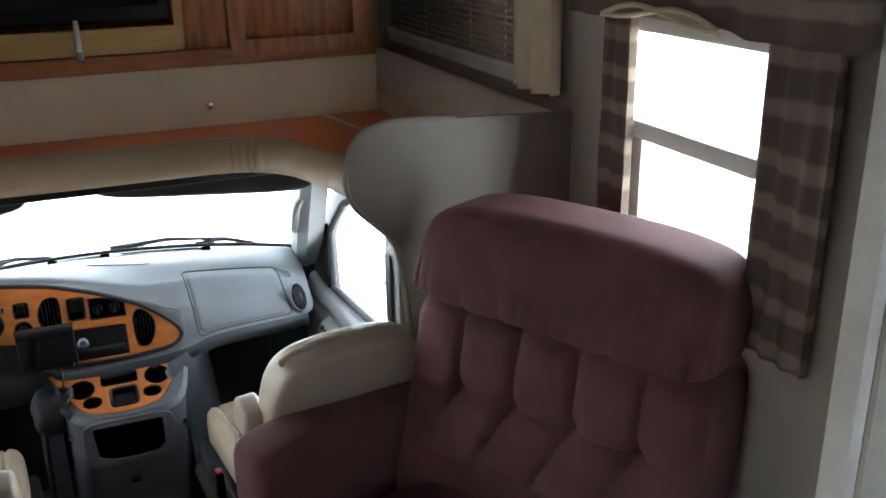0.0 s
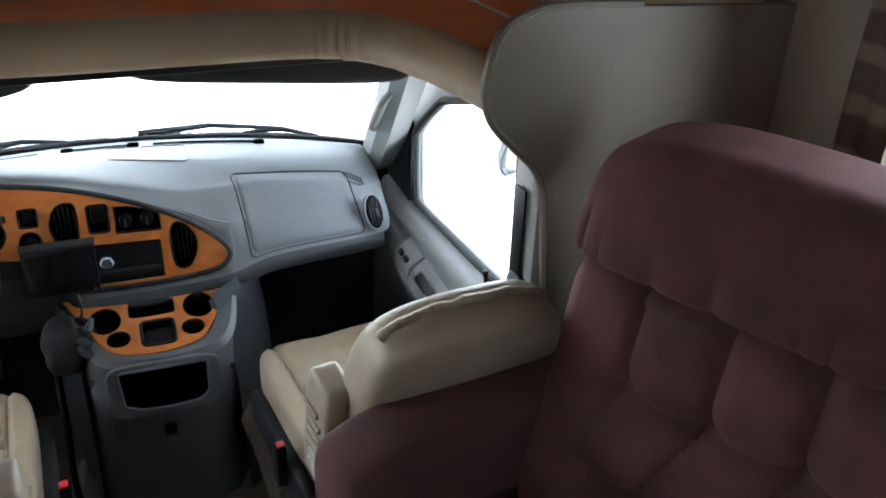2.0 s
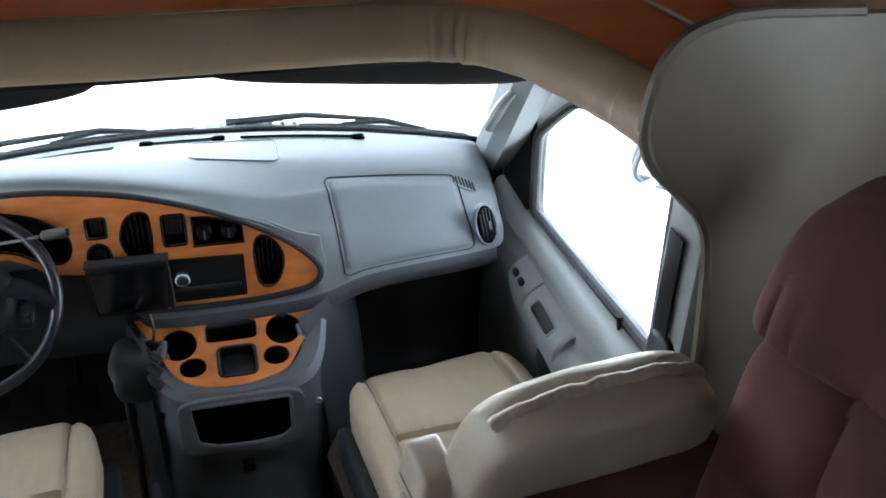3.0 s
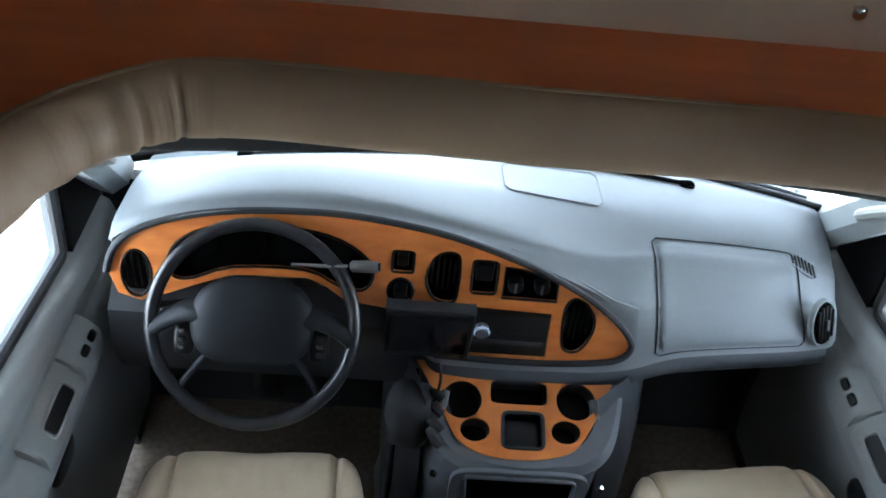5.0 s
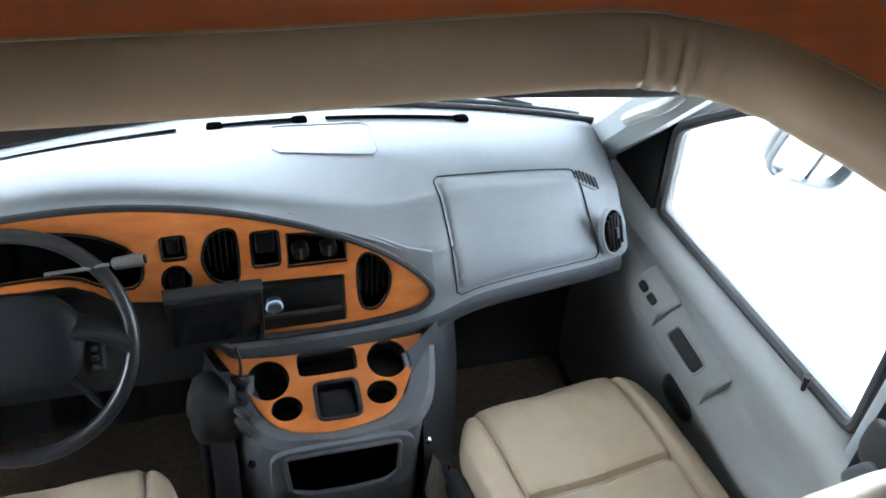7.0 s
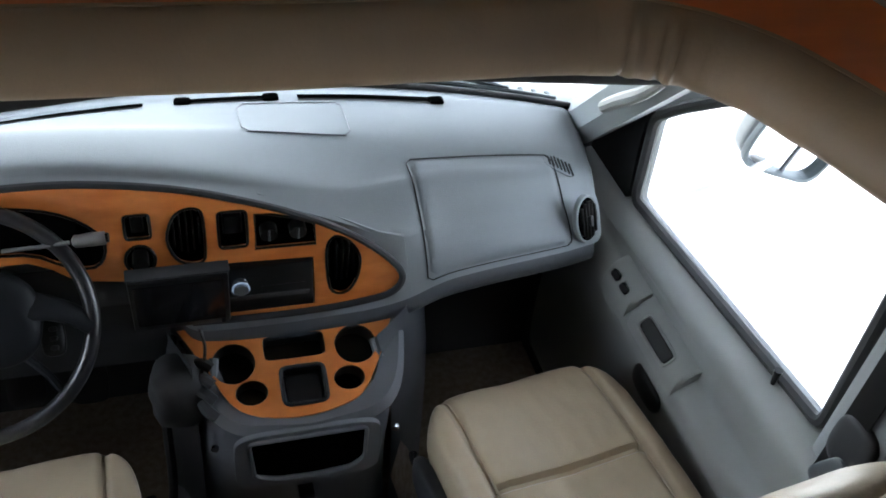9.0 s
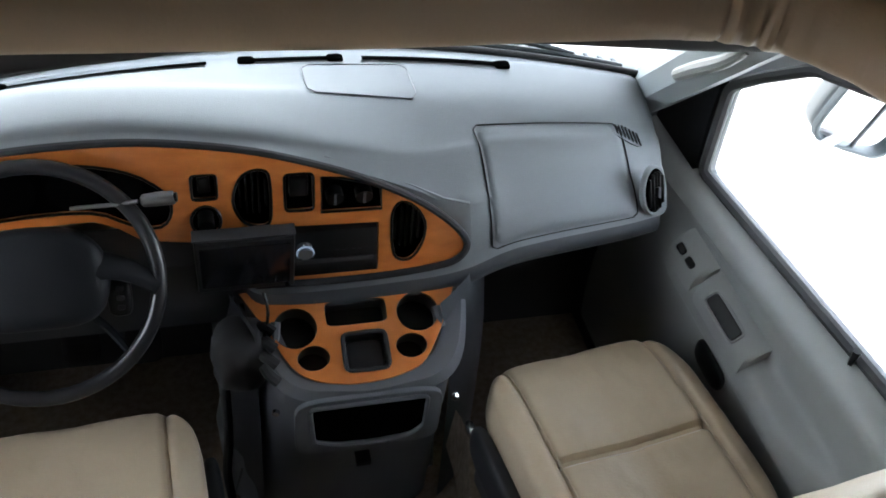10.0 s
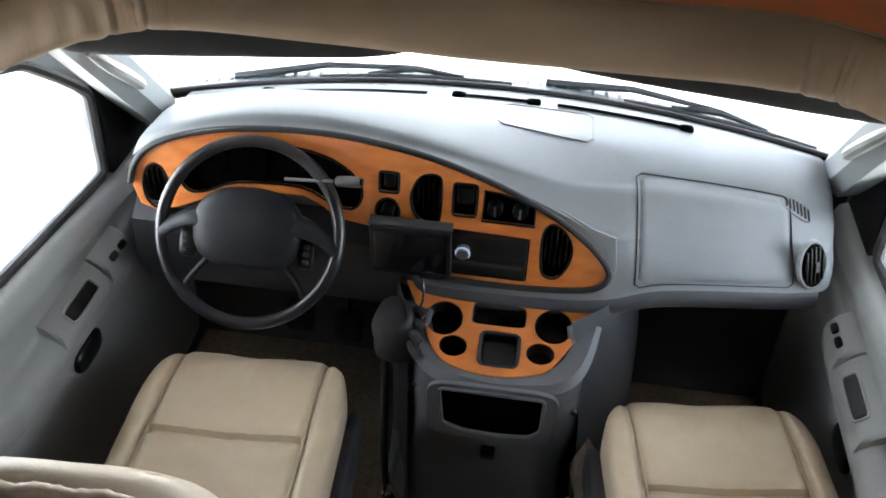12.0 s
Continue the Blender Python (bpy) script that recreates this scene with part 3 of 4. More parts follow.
def side_mirror(side):
    m = thing("side_mirror", "black framed wing mirror on a bracket outside the door", "mirror")
    c = Vector((side * 1.262, 0.42, 0.855))
    q = Matrix.Translation(c) @ Matrix.Rotation(radians(-8 * side), 4, "Z") @ Matrix.Rotation(radians(17 * side), 4, "Y")
    out = ellipse(0, 0, 0.112, 0.16, 32, 6)
    part("frame", sheet(out, (ellipse(0, 0, 0.103, 0.151, 32, 6),), 0.02, q @ plane_xz(0), 0.004), M_WIPER, m)
    part("glass", sheet(ellipse(0, 0, 0.104, 0.152, 32, 6), (), 0.004, q @ plane_xz(0.004)), M_MIRROR, m)
    part("divider", turned(box(0.02, 0.026, -0.006, 0.0, -0.15, 0.15, 0.001, 1), q @ Matrix.Diagonal((side, 1, 1, 1))), M_CONS, m)
    part("back", pad(0.11, 0.035, 0.158, 5, 8, q @ Matrix.Translation((0, 0.04, 0))), M_HANDLE, m)
    part("arm", tube(spline([c + Vector((side * -0.02, 0.03, -0.13)), (side * 1.12, 0.4, 0.72), (side * 1.0, 0.42, 0.66), (side * 0.885, 0.42, 0.65)], 5), 0.012, 8), M_PAINT, m, "white mirror arm")


side_mirror(1)
side_mirror(-1)

# ---- dashboard ----
def curve1(pts):
    xs_, ys_ = zip(*pts)
    n = len(xs_)
    sl = [(ys_[min(i + 1, n - 1)] - ys_[max(i - 1, 0)]) / (xs_[min(i + 1, n - 1)] - xs_[max(i - 1, 0)]) for i in range(n)]
    def f(x):
        if x <= xs_[0]:
            return ys_[0]
        for i in range(n - 1):
            if x <= xs_[i + 1]:
                h = xs_[i + 1] - xs_[i]
                t = (x - xs_[i]) / h
                return (2 * t ** 3 - 3 * t * t + 1) * ys_[i] + (t ** 3 - 2 * t * t + t) * h * sl[i] + (3 * t * t - 2 * t ** 3) * ys_[i + 1] + (t ** 3 - t * t) * h * sl[i + 1]
        return ys_[-1]
    return f


def wood_y(z):
    return 0.031 + 0.25 * z


# outline of the wood-look fascia, in x and z
F_TOP = [(-0.697, 0.805), (-0.685, 0.845), (-0.655, 0.88), (-0.6, 0.908), (-0.52, 0.93), (-0.42, 0.943), (-0.3, 0.947), (-0.2, 0.94), (-0.08, 0.92), (0.035, 0.886), (0.12, 0.852), (0.19, 0.815), (0.245, 0.775), (0.28, 0.738), (0.286, 0.712), (0.265, 0.69), (0.22, 0.68)]
F_BOT = [(0.135, 0.674), (0.02, 0.674), (-0.1, 0.68), (-0.11, 0.764), (-0.19, 0.765), (-0.265, 0.775), (-0.3, 0.8), (-0.335, 0.815), (-0.47, 0.812), (-0.53, 0.79), (-0.59, 0.765), (-0.64, 0.748), (-0.68, 0.76)]
FASCIA = [(p.x, p.y) for p in spline([(a, b, 0) for a, b in F_TOP], 4)] + F_BOT

dash = thing("dashboard", "blue-grey moulded van dashboard with wood-look fascia", "dashboard")
hood_z = curve1([(-0.8, 0.79), (-0.72, 0.85), (-0.64, 0.905), (-0.5, 0.952), (-0.3, 0.962), (-0.1, 0.938), (0.05, 0.905), (0.2, 0.866), (0.3, 0.852), (0.4, 0.842), (0.64, 0.8), (0.74, 0.77)])
mid_z = curve1([(-0.8, 0.8), (-0.7, 0.86), (-0.5, 0.935), (-0.3, 0.948), (0.0, 0.915), (0.2, 0.885), (0.34, 0.866), (0.64, 0.82), (0.76, 0.78)])
edge_y = curve1([(-0.8, 0.4), (-0.74, 0.31), (-0.68, 0.262), (-0.3, 0.272), (0.0, 0.268), (0.12, 0.273), (0.2, 0.285), (0.3, 0.31), (0.4, 0.338), (0.64, 0.375), (0.72, 0.392)])
brow_z = curve1([(-0.8, 0.77), (-0.72, 0.83), (-0.66, 0.885), (-0.52, 0.937), (-0.3, 0.953), (-0.08, 0.926), (0.035, 0.893), (0.12, 0.86), (0.19, 0.828), (0.245, 0.8), (0.3, 0.785), (0.4, 0.778), (0.64, 0.75), (0.76, 0.72)])
brow_y = curve1([(-0.8, 0.38), (-0.74, 0.29), (-0.68, 0.245), (-0.3, 0.258), (0.05, 0.243), (0.12, 0.238), (0.2, 0.236), (0.25, 0.233), (0.3, 0.238), (0.35, 0.262), (0.4, 0.28), (0.64, 0.325), (0.72, 0.348)])
low_z = curve1([(-0.8, 0.7), (-0.7, 0.73), (-0.6, 0.74), (-0.12, 0.66), (0.0, 0.66), (0.2, 0.664), (0.3, 0.672), (0.4, 0.69), (0.66, 0.684), (0.76, 0.68)])
low_y = curve1([(-0.8, 0.36), (-0.74, 0.28), (-0.68, 0.255), (-0.2, 0.255), (-0.13, 0.235), (-0.08, 0.195), (0.2, 0.19), (0.29, 0.198), (0.36, 0.215), (0.64, 0.265), (0.72, 0.285)])
inset = curve1([(-0.7, 0.0), (-0.67, 0.035), (0.21, 0.035), (0.275, 0.0)])
def dash_top_profile(x):
    """The dash's skin from the windscreen over the edge to the brow, as a smooth curve."""
    u = x / 0.78
    b = wbase(x)
    slot_z = 0.884 - 0.11 * x * x
    sy = 0.57 - 0.04 * u * u
    my = max(0.41, edge_y(x) + 0.062)
    pts = [(b.y - 0.012, b.z + 0.004), ((b.y - 0.012 + sy) / 2, (b.z + slot_z) / 2 + 0.003), (sy, slot_z), (my + 0.055, (slot_z + mid_z(x)) / 2 + 0.004), (my, mid_z(x)), (edge_y(x) + 0.03, hood_z(x) + 0.001), (edge_y(x), hood_z(x) - 0.008), (brow_y(x), brow_z(x))]
    return spline([(x, p, q) for p, q in pts], 4)


rows, lower = [], []
N = 120
for i in range(N + 1):
    x = -0.692 + 1.407 * i / N
    iy = inset(x)
    face = [(brow_y(x) + iy, brow_z(x) - 0.004 - 0.1 * iy)]
    lz, ly = low_z(x), low_y(x)
    for k in range(1, 5):
        f = k / 5
        bul = 0.012 * math.sin(math.pi * f) if x > 0.3 else 0
        face.append((brow_y(x) + iy + (ly - brow_y(x)) * f - bul * min(1, (x - 0.3) / 0.05), brow_z(x) + (lz - brow_z(x)) * f))
    tail = [(ly + iy, lz + 0.003), (ly - 0.006, lz - 0.004), (ly - 0.015, lz - 0.016), (ly - 0.015, lz - 0.034), (ly - 0.002, lz - 0.052), (ly + 0.035, lz - 0.068), (ly + 0.12, lz - 0.082), (0.6, lz - 0.1)]
    rows.append(dash_top_profile(x) + [Vector((x, p[0], p[1])) for p in face + tail[:2]])
    lower.append([Vector((x, p[0], p[1])) for p in tail[1:]])
hub = Vector((0, 0.48, 0.73))
for k, end in ((0, rows[0]), (1, rows[-1])):
    for sh, dx in ((0.97, 0.012), (0.9, 0.023), (0.75, 0.032), (0.4, 0.038), (0.02, 0.04)):
        r = [Vector((p.x + (dx if k else -0.4 * dx), hub.y + (p.y - hub.y) * sh, hub.z + (p.z - hub.z) * sh)) for p in end]
        rows = rows + [r] if k else [r] + rows
part("body", loft(rows), M_DASH, dash, "", 70)
# the lip's darker grey holds the shade under the dash
part("lower_lip", loft(lower), M_LOWER, dash, "lower lip in a darker grey, its shade painted in", 70)
# skin that closes the gap round the fascia's rounded end
tip = [(p.x - 0.003, p.y - 0.003) for p in spline([(a, b, 0) for a, b in F_TOP[9:]], 4)]
part("fascia_surround", sheet([(0.035, 0.897), (0.12, 0.864), (0.19, 0.832), (0.245, 0.804), (0.292, 0.79), (0.3, 0.73), (0.298, 0.69), (0.28, 0.668), (0.22, 0.662)] + tip[::-1], (), 0.008, plane_xz(0.041, 0.25), 0.002), M_DASH, dash)
# dark edging round the fascia
part("fascia_edge", tube([(a, wood_y(z) - 0.011, z + 0.002) for a, z in [(p.x, p.y) for p in spline([(a, b, 0) for a, b in F_TOP + [(0.135, 0.673), (0.02, 0.672), (-0.09, 0.676)]], 4)]], 0.0068, 8), M_DASHDK, dash, "dark rounded edging")
holes = {
    "side_vent": ellipse(-0.645, 0.803, 0.027, 0.046, 24),
    "cluster": [(p.x, p.y) for p in spline([(a, b, 0) for a, b in ((-0.59, 0.825), (-0.57, 0.87), (-0.52, 0.9), (-0.45, 0.914), (-0.35, 0.912), (-0.275, 0.895), (-0.225, 0.86), (-0.215, 0.825), (-0.235, 0.798), (-0.28, 0.806), (-0.34, 0.832), (-0.47, 0.828), (-0.54, 0.802), (-0.575, 0.8))], 3, True)],
    "switch_square": ellipse(-0.162, 0.862, 0.02, 0.021, 16, 8),
    "headlamp_knob": ellipse(-0.163, 0.803, 0.024, 0.026, 20),
    "vent_a": [(p.x, p.y) for p in spline([(a, b, 0) for a, b in ((-0.118, 0.835), (-0.106, 0.872), (-0.085, 0.886), (-0.062, 0.883), (-0.057, 0.86), (-0.057, 0.815), (-0.062, 0.79), (-0.085, 0.787), (-0.106, 0.8))], 3, True)],
    "slot": ellipse(-0.01, 0.842, 0.024, 0.033, 20, 8),
    "climate": [(0.026, 0.803), (0.028, 0.866), (0.06, 0.863), (0.1, 0.852), (0.128, 0.84), (0.13, 0.802)],
    "radio": [(-0.1, 0.684), (-0.1, 0.782), (0.125, 0.775), (0.125, 0.682)],
    "vent_b": [(p.x, p.y) for p in spline([(a, b, 0) for a, b in ((0.148, 0.76), (0.15, 0.795), (0.165, 0.812), (0.19, 0.8), (0.208, 0.77), (0.206, 0.735), (0.19, 0.705), (0.17, 0.698), (0.153, 0.712))], 3, True)],
}
fas = part("fascia", sheet(FASCIA, tuple(holes.values()), 0.006, plane_xz(0.031, 0.25), 0.0015), M_TRIM, dash, "orange-brown wood-look fascia")
# black plate paints the shade seen through the fascia's holes
part("recess", sheet(FASCIA, (), 0.002, plane_xz(0.05, 0.25)), M_SHADEDK, dash, "black plate painting the shade behind the fascia")
for nm, h in holes.items():
    if nm != "radio":
        part("bezel", tube([(a, wood_y(z) - 0.006, z) for a, z in h], 0.0028, 6, True), M_BLACK, fas)


def louvres(name, cx, cz, rx, rz, parent, n=4):
    for k in range(n):
        x = cx - rx + 2 * rx * (k + 0.5) / n
        hh = rz * math.sqrt(max(0.05, 1 - ((x - cx) / rx) ** 2)) * 0.9
        part(name, box(x - 0.0015, x + 0.0015, wood_y(cz) + 0.0, wood_y(cz) + 0.016, cz - hh, cz + hh, 0.0006, 1), M_BLACK, parent)


louvres("louvre", -0.645, 0.803, 0.024, 0.043, fas)
louvres("louvre", -0.085, 0.837, 0.026, 0.045, fas, 5)
louvres("louvre", 0.178, 0.755, 0.026, 0.05, fas, 5)
# gauge faces, in the same painted shade black
for gx, gr in ((-0.53, 0.03), (-0.455, 0.04), (-0.36, 0.04), (-0.285, 0.028)):
    part("gauge", sheet(ellipse(gx, 0.862, gr, gr, 24), (), 0.003, plane_xz(0.046, 0.25)), M_SHADEDK, dash)
    part("gauge_ring", tube([(a, wood_y(z) + 0.012, z) for a, z in ellipse(gx, 0.862, gr, gr, 24)], 0.001, 6, True), M_SHADEDK, dash)
part("knob", tube([(-0.163, wood_y(0.803) + 0.01, 0.803), (-0.163, wood_y(0.803) - 0.016, 0.799)], 0.013, 14), M_BLACK, dash, "round headlamp knob")
part("rocker", box(-0.172, -0.152, wood_y(0.862) - 0.004, wood_y(0.862) + 0.012, 0.848, 0.877, 0.003), M_BLACK, dash)
part("rocker", box(-0.026, 0.006, wood_y(0.842) - 0.003, wood_y(0.842) + 0.012, 0.83, 0.868, 0.003), M_BLACK, dash)
for kx in (0.05, 0.1):
    part("climate_dial", tube([(kx, wood_y(0.828) + 0.012, 0.828), (kx, wood_y(0.828) - 0.008, 0.826)], 0.015, 16), M_BLACK, dash)
    part("dial_pointer", box(kx - 0.002, kx + 0.002, wood_y(0.828) - 0.012, wood_y(0.828) - 0.006, 0.815, 0.838, 0.001, 1), M_LOWER, dash)
def top_z(x, y):
    """Height of the dash top."""
    pr = dash_top_profile(x)
    for p, q in zip(pr, pr[1:]):
        if q.y <= y <= p.y:
            return p.z + (q.z - p.z) * (p.y - y) / max(1e-6, p.y - q.y)
    return pr[0].z


# glove lid (raised), grille and round vent on the passenger end
def dash_face(x, f):
    """A point of the passenger face: f from the brow (0) down to the lip (1)."""
    by, bz, ly, lz = brow_y(x), brow_z(x), low_y(x), low_z(x)
    bul = 0.012 * math.sin(math.pi * f) * max(0, min(1, (x - 0.3) / 0.05))
    return Vector((x, by + (ly - by) * f - bul, bz + (lz - bz) * f))


def lid_line(x):
    """The skin of the passenger end from the lid's upper edge down to just over the lip."""
    y0 = 0.372 + 0.14 * (x - 0.325)
    pts = [Vector((x, y0, top_z(x, y0)))] + [p for p in dash_top_profile(x) if p.y < y0 - 0.002] + [dash_face(x, f) for f in (0.2, 0.4, 0.6, 0.8, 0.93)]
    s = [0.0]
    for p, q in zip(pts, pts[1:]):
        s.append(s[-1] + (q - p).length)
    out = []
    for k in range(25):
        t = s[-1] * k / 24
        i = max(i for i in range(len(s) - 1) if s[i] <= t + 1e-9)
        out.append(pts[i].lerp(pts[i + 1], (t - s[i]) / (s[i + 1] - s[i])))
    return out


rows = []
for i in range(33):
    r = []
    for j in range(25):
        x = 0.322 + (0.64 - 0.322) * i / 32 + 0.02 * j / 24
        p = lid_line(x)[j]
        ex, ey = min(i, 32 - i) / 2, min(j, 24 - j) / 2
        e = min(ex, ey) if ex + ey > 1.2 else 0
        r.append(p + Vector((0, -0.75, 0.66)) * (0.0032 if e >= 1 else 0.0025 if e > 0 else -0.004))
    rows.append(r)
part("glove_lid", loft(rows), M_DASH, dash, "raised grey airbag lid")
rim = [rows[0][j] for j in range(1, 24)] + [rows[i][24] for i in range(1, 32)] + [rows[32][24 - j] for j in range(1, 24)] + [rows[32 - i][0] for i in range(1, 32)]
part("lid_gap", tube([p + Vector((0, -0.004, 0.0034)) for p in rim], 0.0015, 5, True), M_BLACK, dash)
vc = Vector((0.688, 0.293, 0.735))
q = Matrix.Translation(vc) @ Matrix.Rotation(radians(24), 4, "Z") @ Matrix.Rotation(radians(-22), 4, "X")
rv = part("round_vent", sheet(ellipse(0, 0, 0.033, 0.052, 28), (ellipse(0, 0, 0.027, 0.046, 28),), 0.012, q @ plane_xz(0.004), 0.004), M_DASH, dash)
# black disc paints the shade inside the vent
part("vent_shade", sheet(ellipse(0, 0, 0.028, 0.046, 28), (), 0.003, q @ plane_xz(-0.004)), M_SHADEDK, rv)
for k in range(5):
    xk = -0.018 + 0.009 * k
    hh = 0.04 * math.sqrt(1 - (xk / 0.027) ** 2)
    part("louvre", turned(box(xk - 0.0013, xk + 0.0013, -0.014, -0.006, -hh, hh, 0.0005, 1), q), M_BLACK, rv)
part("vent_tab", turned(box(-0.004, 0.004, -0.02, -0.012, -0.012, 0.01, 0.001, 1), q), M_DASHDK, rv)
# defroster slots, black strips painting their inner shade, and speaker cover on the top
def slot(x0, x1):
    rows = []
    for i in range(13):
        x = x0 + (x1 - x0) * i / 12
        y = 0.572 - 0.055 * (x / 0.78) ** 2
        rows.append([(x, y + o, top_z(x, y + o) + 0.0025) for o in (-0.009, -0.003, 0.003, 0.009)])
    s = part("slot_shade_strip", loft(rows), M_SHADEDK, dash)
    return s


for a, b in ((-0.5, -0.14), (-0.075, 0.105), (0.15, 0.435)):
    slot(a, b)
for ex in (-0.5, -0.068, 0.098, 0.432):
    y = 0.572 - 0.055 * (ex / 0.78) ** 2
    part("slot_cap", pad(0.016, 0.013, 0.005, 4, 4, Matrix.Translation((ex, y, top_z(ex, y) + 0.001))), M_SHADEDK, dash)
rows = []
for i in range(17):
    x = 0.03 + 0.2 * i / 16
    rows.append([(x, y, top_z(x, y) + 0.0012) for j, y in enumerate([0.425 + 0.12 * k / 8 for k in range(9)])])
srim = [rows[0][j] for j in range(1, 8)] + [rows[i][8] for i in range(1, 16)] + [rows[16][8 - j] for j in range(1, 8)] + [rows[16 - i][0] for i in range(1, 16)]
part("cover_gap", tube([Vector(p) + Vector((0, 0, 0.0004)) for p in srim], 0.0012, 5, True), M_CONS, dash)
part("speaker_cover", loft(rows), M_DASH, dash)
gx, gy = 0.66, 0.4
gn = Vector((top_z(gx - 0.01, gy) - top_z(gx + 0.01, gy), top_z(gx, gy - 0.01) - top_z(gx, gy + 0.01), 0.02)).normalized()
gq = Matrix.Translation((gx, gy, top_z(gx, gy) - 0.001)) @ gn.to_track_quat("Z", "Y").to_matrix().to_4x4() @ Matrix.Rotation(radians(15), 4, "Z")
gr = part("side_grille", turned(sheet(ellipse(0, 0, 0.022, 0.036, 20, 4), (), 0.003), gq), M_DASH, dash)
for k in range(7):
    part("grille_slit", turned(box(-0.016, 0.016, -0.0022, 0.0022, 0.002, 0.0045, 0.0005, 1), gq @ Matrix.Translation((0, -0.027 + 0.009 * k, 0)) @ Matrix.Rotation(radians(25), 4, "Z")), M_BLACK, gr)
# lower knee panel on the driver's side
part("knee_panel", loft([[(x, y, z) for y, z in ((0.26, 0.77), (0.2, 0.73), (0.19, 0.64), (0.22, 0.56), (0.34, 0.5), (0.6, 0.48))] for x in (-0.7, -0.6, -0.4, -0.2, -0.13)]), M_DASHDK, dash)

# radio and monitor
rad = thing("car_radio", "black car radio with a round chrome knob and blue display", "radio")
part("chassis", turned(box(-0.096, 0.122, -0.012, 0.02, 0.69, 0.775, 0.003), Matrix(((1, 0, 0, 0), (0, 1, 0.25, 0.028), (0, 0, 1, 0), (0, 0, 0, 1)))), M_BLACK, rad)
part("volume_knob", tube([(-0.005, wood_y(0.745) - 0.012, 0.745), (-0.005, wood_y(0.745) - 0.03, 0.743)], 0.013, 20), M_CONS, rad, "silver-grey volume knob")
part("knob_ring", tube([(-0.005 + 0.014 * math.cos(a), wood_y(0.745) - 0.027, 0.745 + 0.014 * math.sin(a)) for a in [2 * math.pi * i / 20 for i in range(20)]], 0.0018, 6, True), M_RING, rad, "pale lit ring")
part("display", box(0.04, 0.105, wood_y(0.748) - 0.0135, wood_y(0.748) - 0.011, 0.745, 0.751, 0), M_LED, rad, "blue lit display line")
for k in range(6):
    part("radio_button", box(0.03 + 0.014 * k, 0.04 + 0.014 * k, wood_y(0.735) - 0.0145, wood_y(0.735) - 0.011, 0.733, 0.738, 0.0008, 1), M_CONS, rad)
part("label_bar", box(0.045, 0.065, wood_y(0.765) - 0.0135, wood_y(0.765) - 0.0115, 0.763, 0.766, 0), M_SILVER, rad)
part("cassette_slot", box(-0.09, 0.115, wood_y(0.705) - 0.013, wood_y(0.705) - 0.008, 0.695, 0.722, 0.002), M_RUBBER, rad)
part("faceplate_line", box(-0.09, 0.118, wood_y(0.728) - 0.014, wood_y(0.728) - 0.01, 0.7265, 0.7285, 0.0005), M_CONS, rad)
mon = thing("monitor", "black fold-out monitor below the dash on a bracket", "monitor")
mq = Matrix.Translation((-0.106, 0.175, 0.752)) @ Matrix.Rotation(radians(9), 4, "X")
part("casing", turned(box(-0.08, 0.08, -0.011, 0.011, -0.066, 0.066, 0.004), mq), M_BLACK, mon)
part("screen", turned(box(-0.072, 0.072, -0.0125, -0.0112, -0.05, 0.056, 0), mq), M_SCREEN, mon)
part("hinge_bar", turned(box(-0.082, 0.082, -0.006, 0.018, 0.066, 0.071, 0.0015), mq), M_DASHDK, mon)
part("button", turned(tube([(0.068, -0.011, -0.057), (0.068, -0.015, -0.057)], 0.004, 8), mq), M_CHROME, mon)
part("bracket", turned(box(-0.02, 0.02, 0.01, 0.06, -0.04, 0.0, 0.003), mq), M_BLACK, mon)
part("cable", tube(spline([(-0.08, 0.16, 0.69), (-0.075, 0.14, 0.66), (-0.085, 0.12, 0.62), (-0.1, 0.12, 0.56)], 6), 0.003, 6), M_BLACK, mon)

# ---- steering wheel ----
wheel = thing("steering_wheel", "dark grey four-spoke steering wheel", "steering wheel")
wc = Vector((-0.419, 0.13, 0.786))
wq = Matrix.Translation(wc) @ Matrix.Rotation(radians(-36), 4, "X")
ring = [Vector((0.1785 * math.cos(a), 0, 0.1785 * math.sin(a))) for a in [2 * math.pi * i / 64 for i in range(64)]]
part("rim", turned(tube(ring, 0.0122, 12, True), wq), M_WHEEL, wheel)
def hubshape(v):
    return Vector((v.x * (1 - 0.12 * (v.z < 0) * abs(v.z) / 0.09), v.y, v.z + 0.012 * (1 - (v.x / 0.11) ** 2)))
part("hub", pad(0.108, 0.04, 0.078, 2.9, 16, wq @ Matrix.Translation((0, -0.007, -0.002)), hubshape), M_HUB, wheel)
for sx in (-1, 1):
    arm = spline([(sx * 0.06, -0.012, 0.02), (sx * 0.105, -0.014, 0.022), (sx * 0.145, -0.006, 0.006), (sx * 0.177, 0, -0.016)], 5)
    part("spoke", turned(tube(arm, lambda f: 0.033 - 0.013 * math.sin(math.pi * f * 0.62), 12, flat=0.6), wq), M_HUB, wheel)
    arm = spline([(sx * 0.07, 0.0, -0.05), (sx * 0.1, 0.004, -0.085), (sx * 0.127, 0.002, -0.125)], 5)
    part("spoke", turned(tube(arm, 0.007, 8), wq), M_HUB, wheel)
for s in (-1, 1):
    part("cruise_pod", pad(0.018, 0.012, 0.03, 4, 5, wq @ Matrix.Translation((s * 0.118, 0.0, -0.03))), M_BLACK, wheel)
    for k in range(3):
        part("cruise_button", pad(0.006, 0.004, 0.004, 4, 3, wq @ Matrix.Translation((s * 0.12, -0.012, -0.045 + 0.015 * k))), M_DASHDK, wheel)
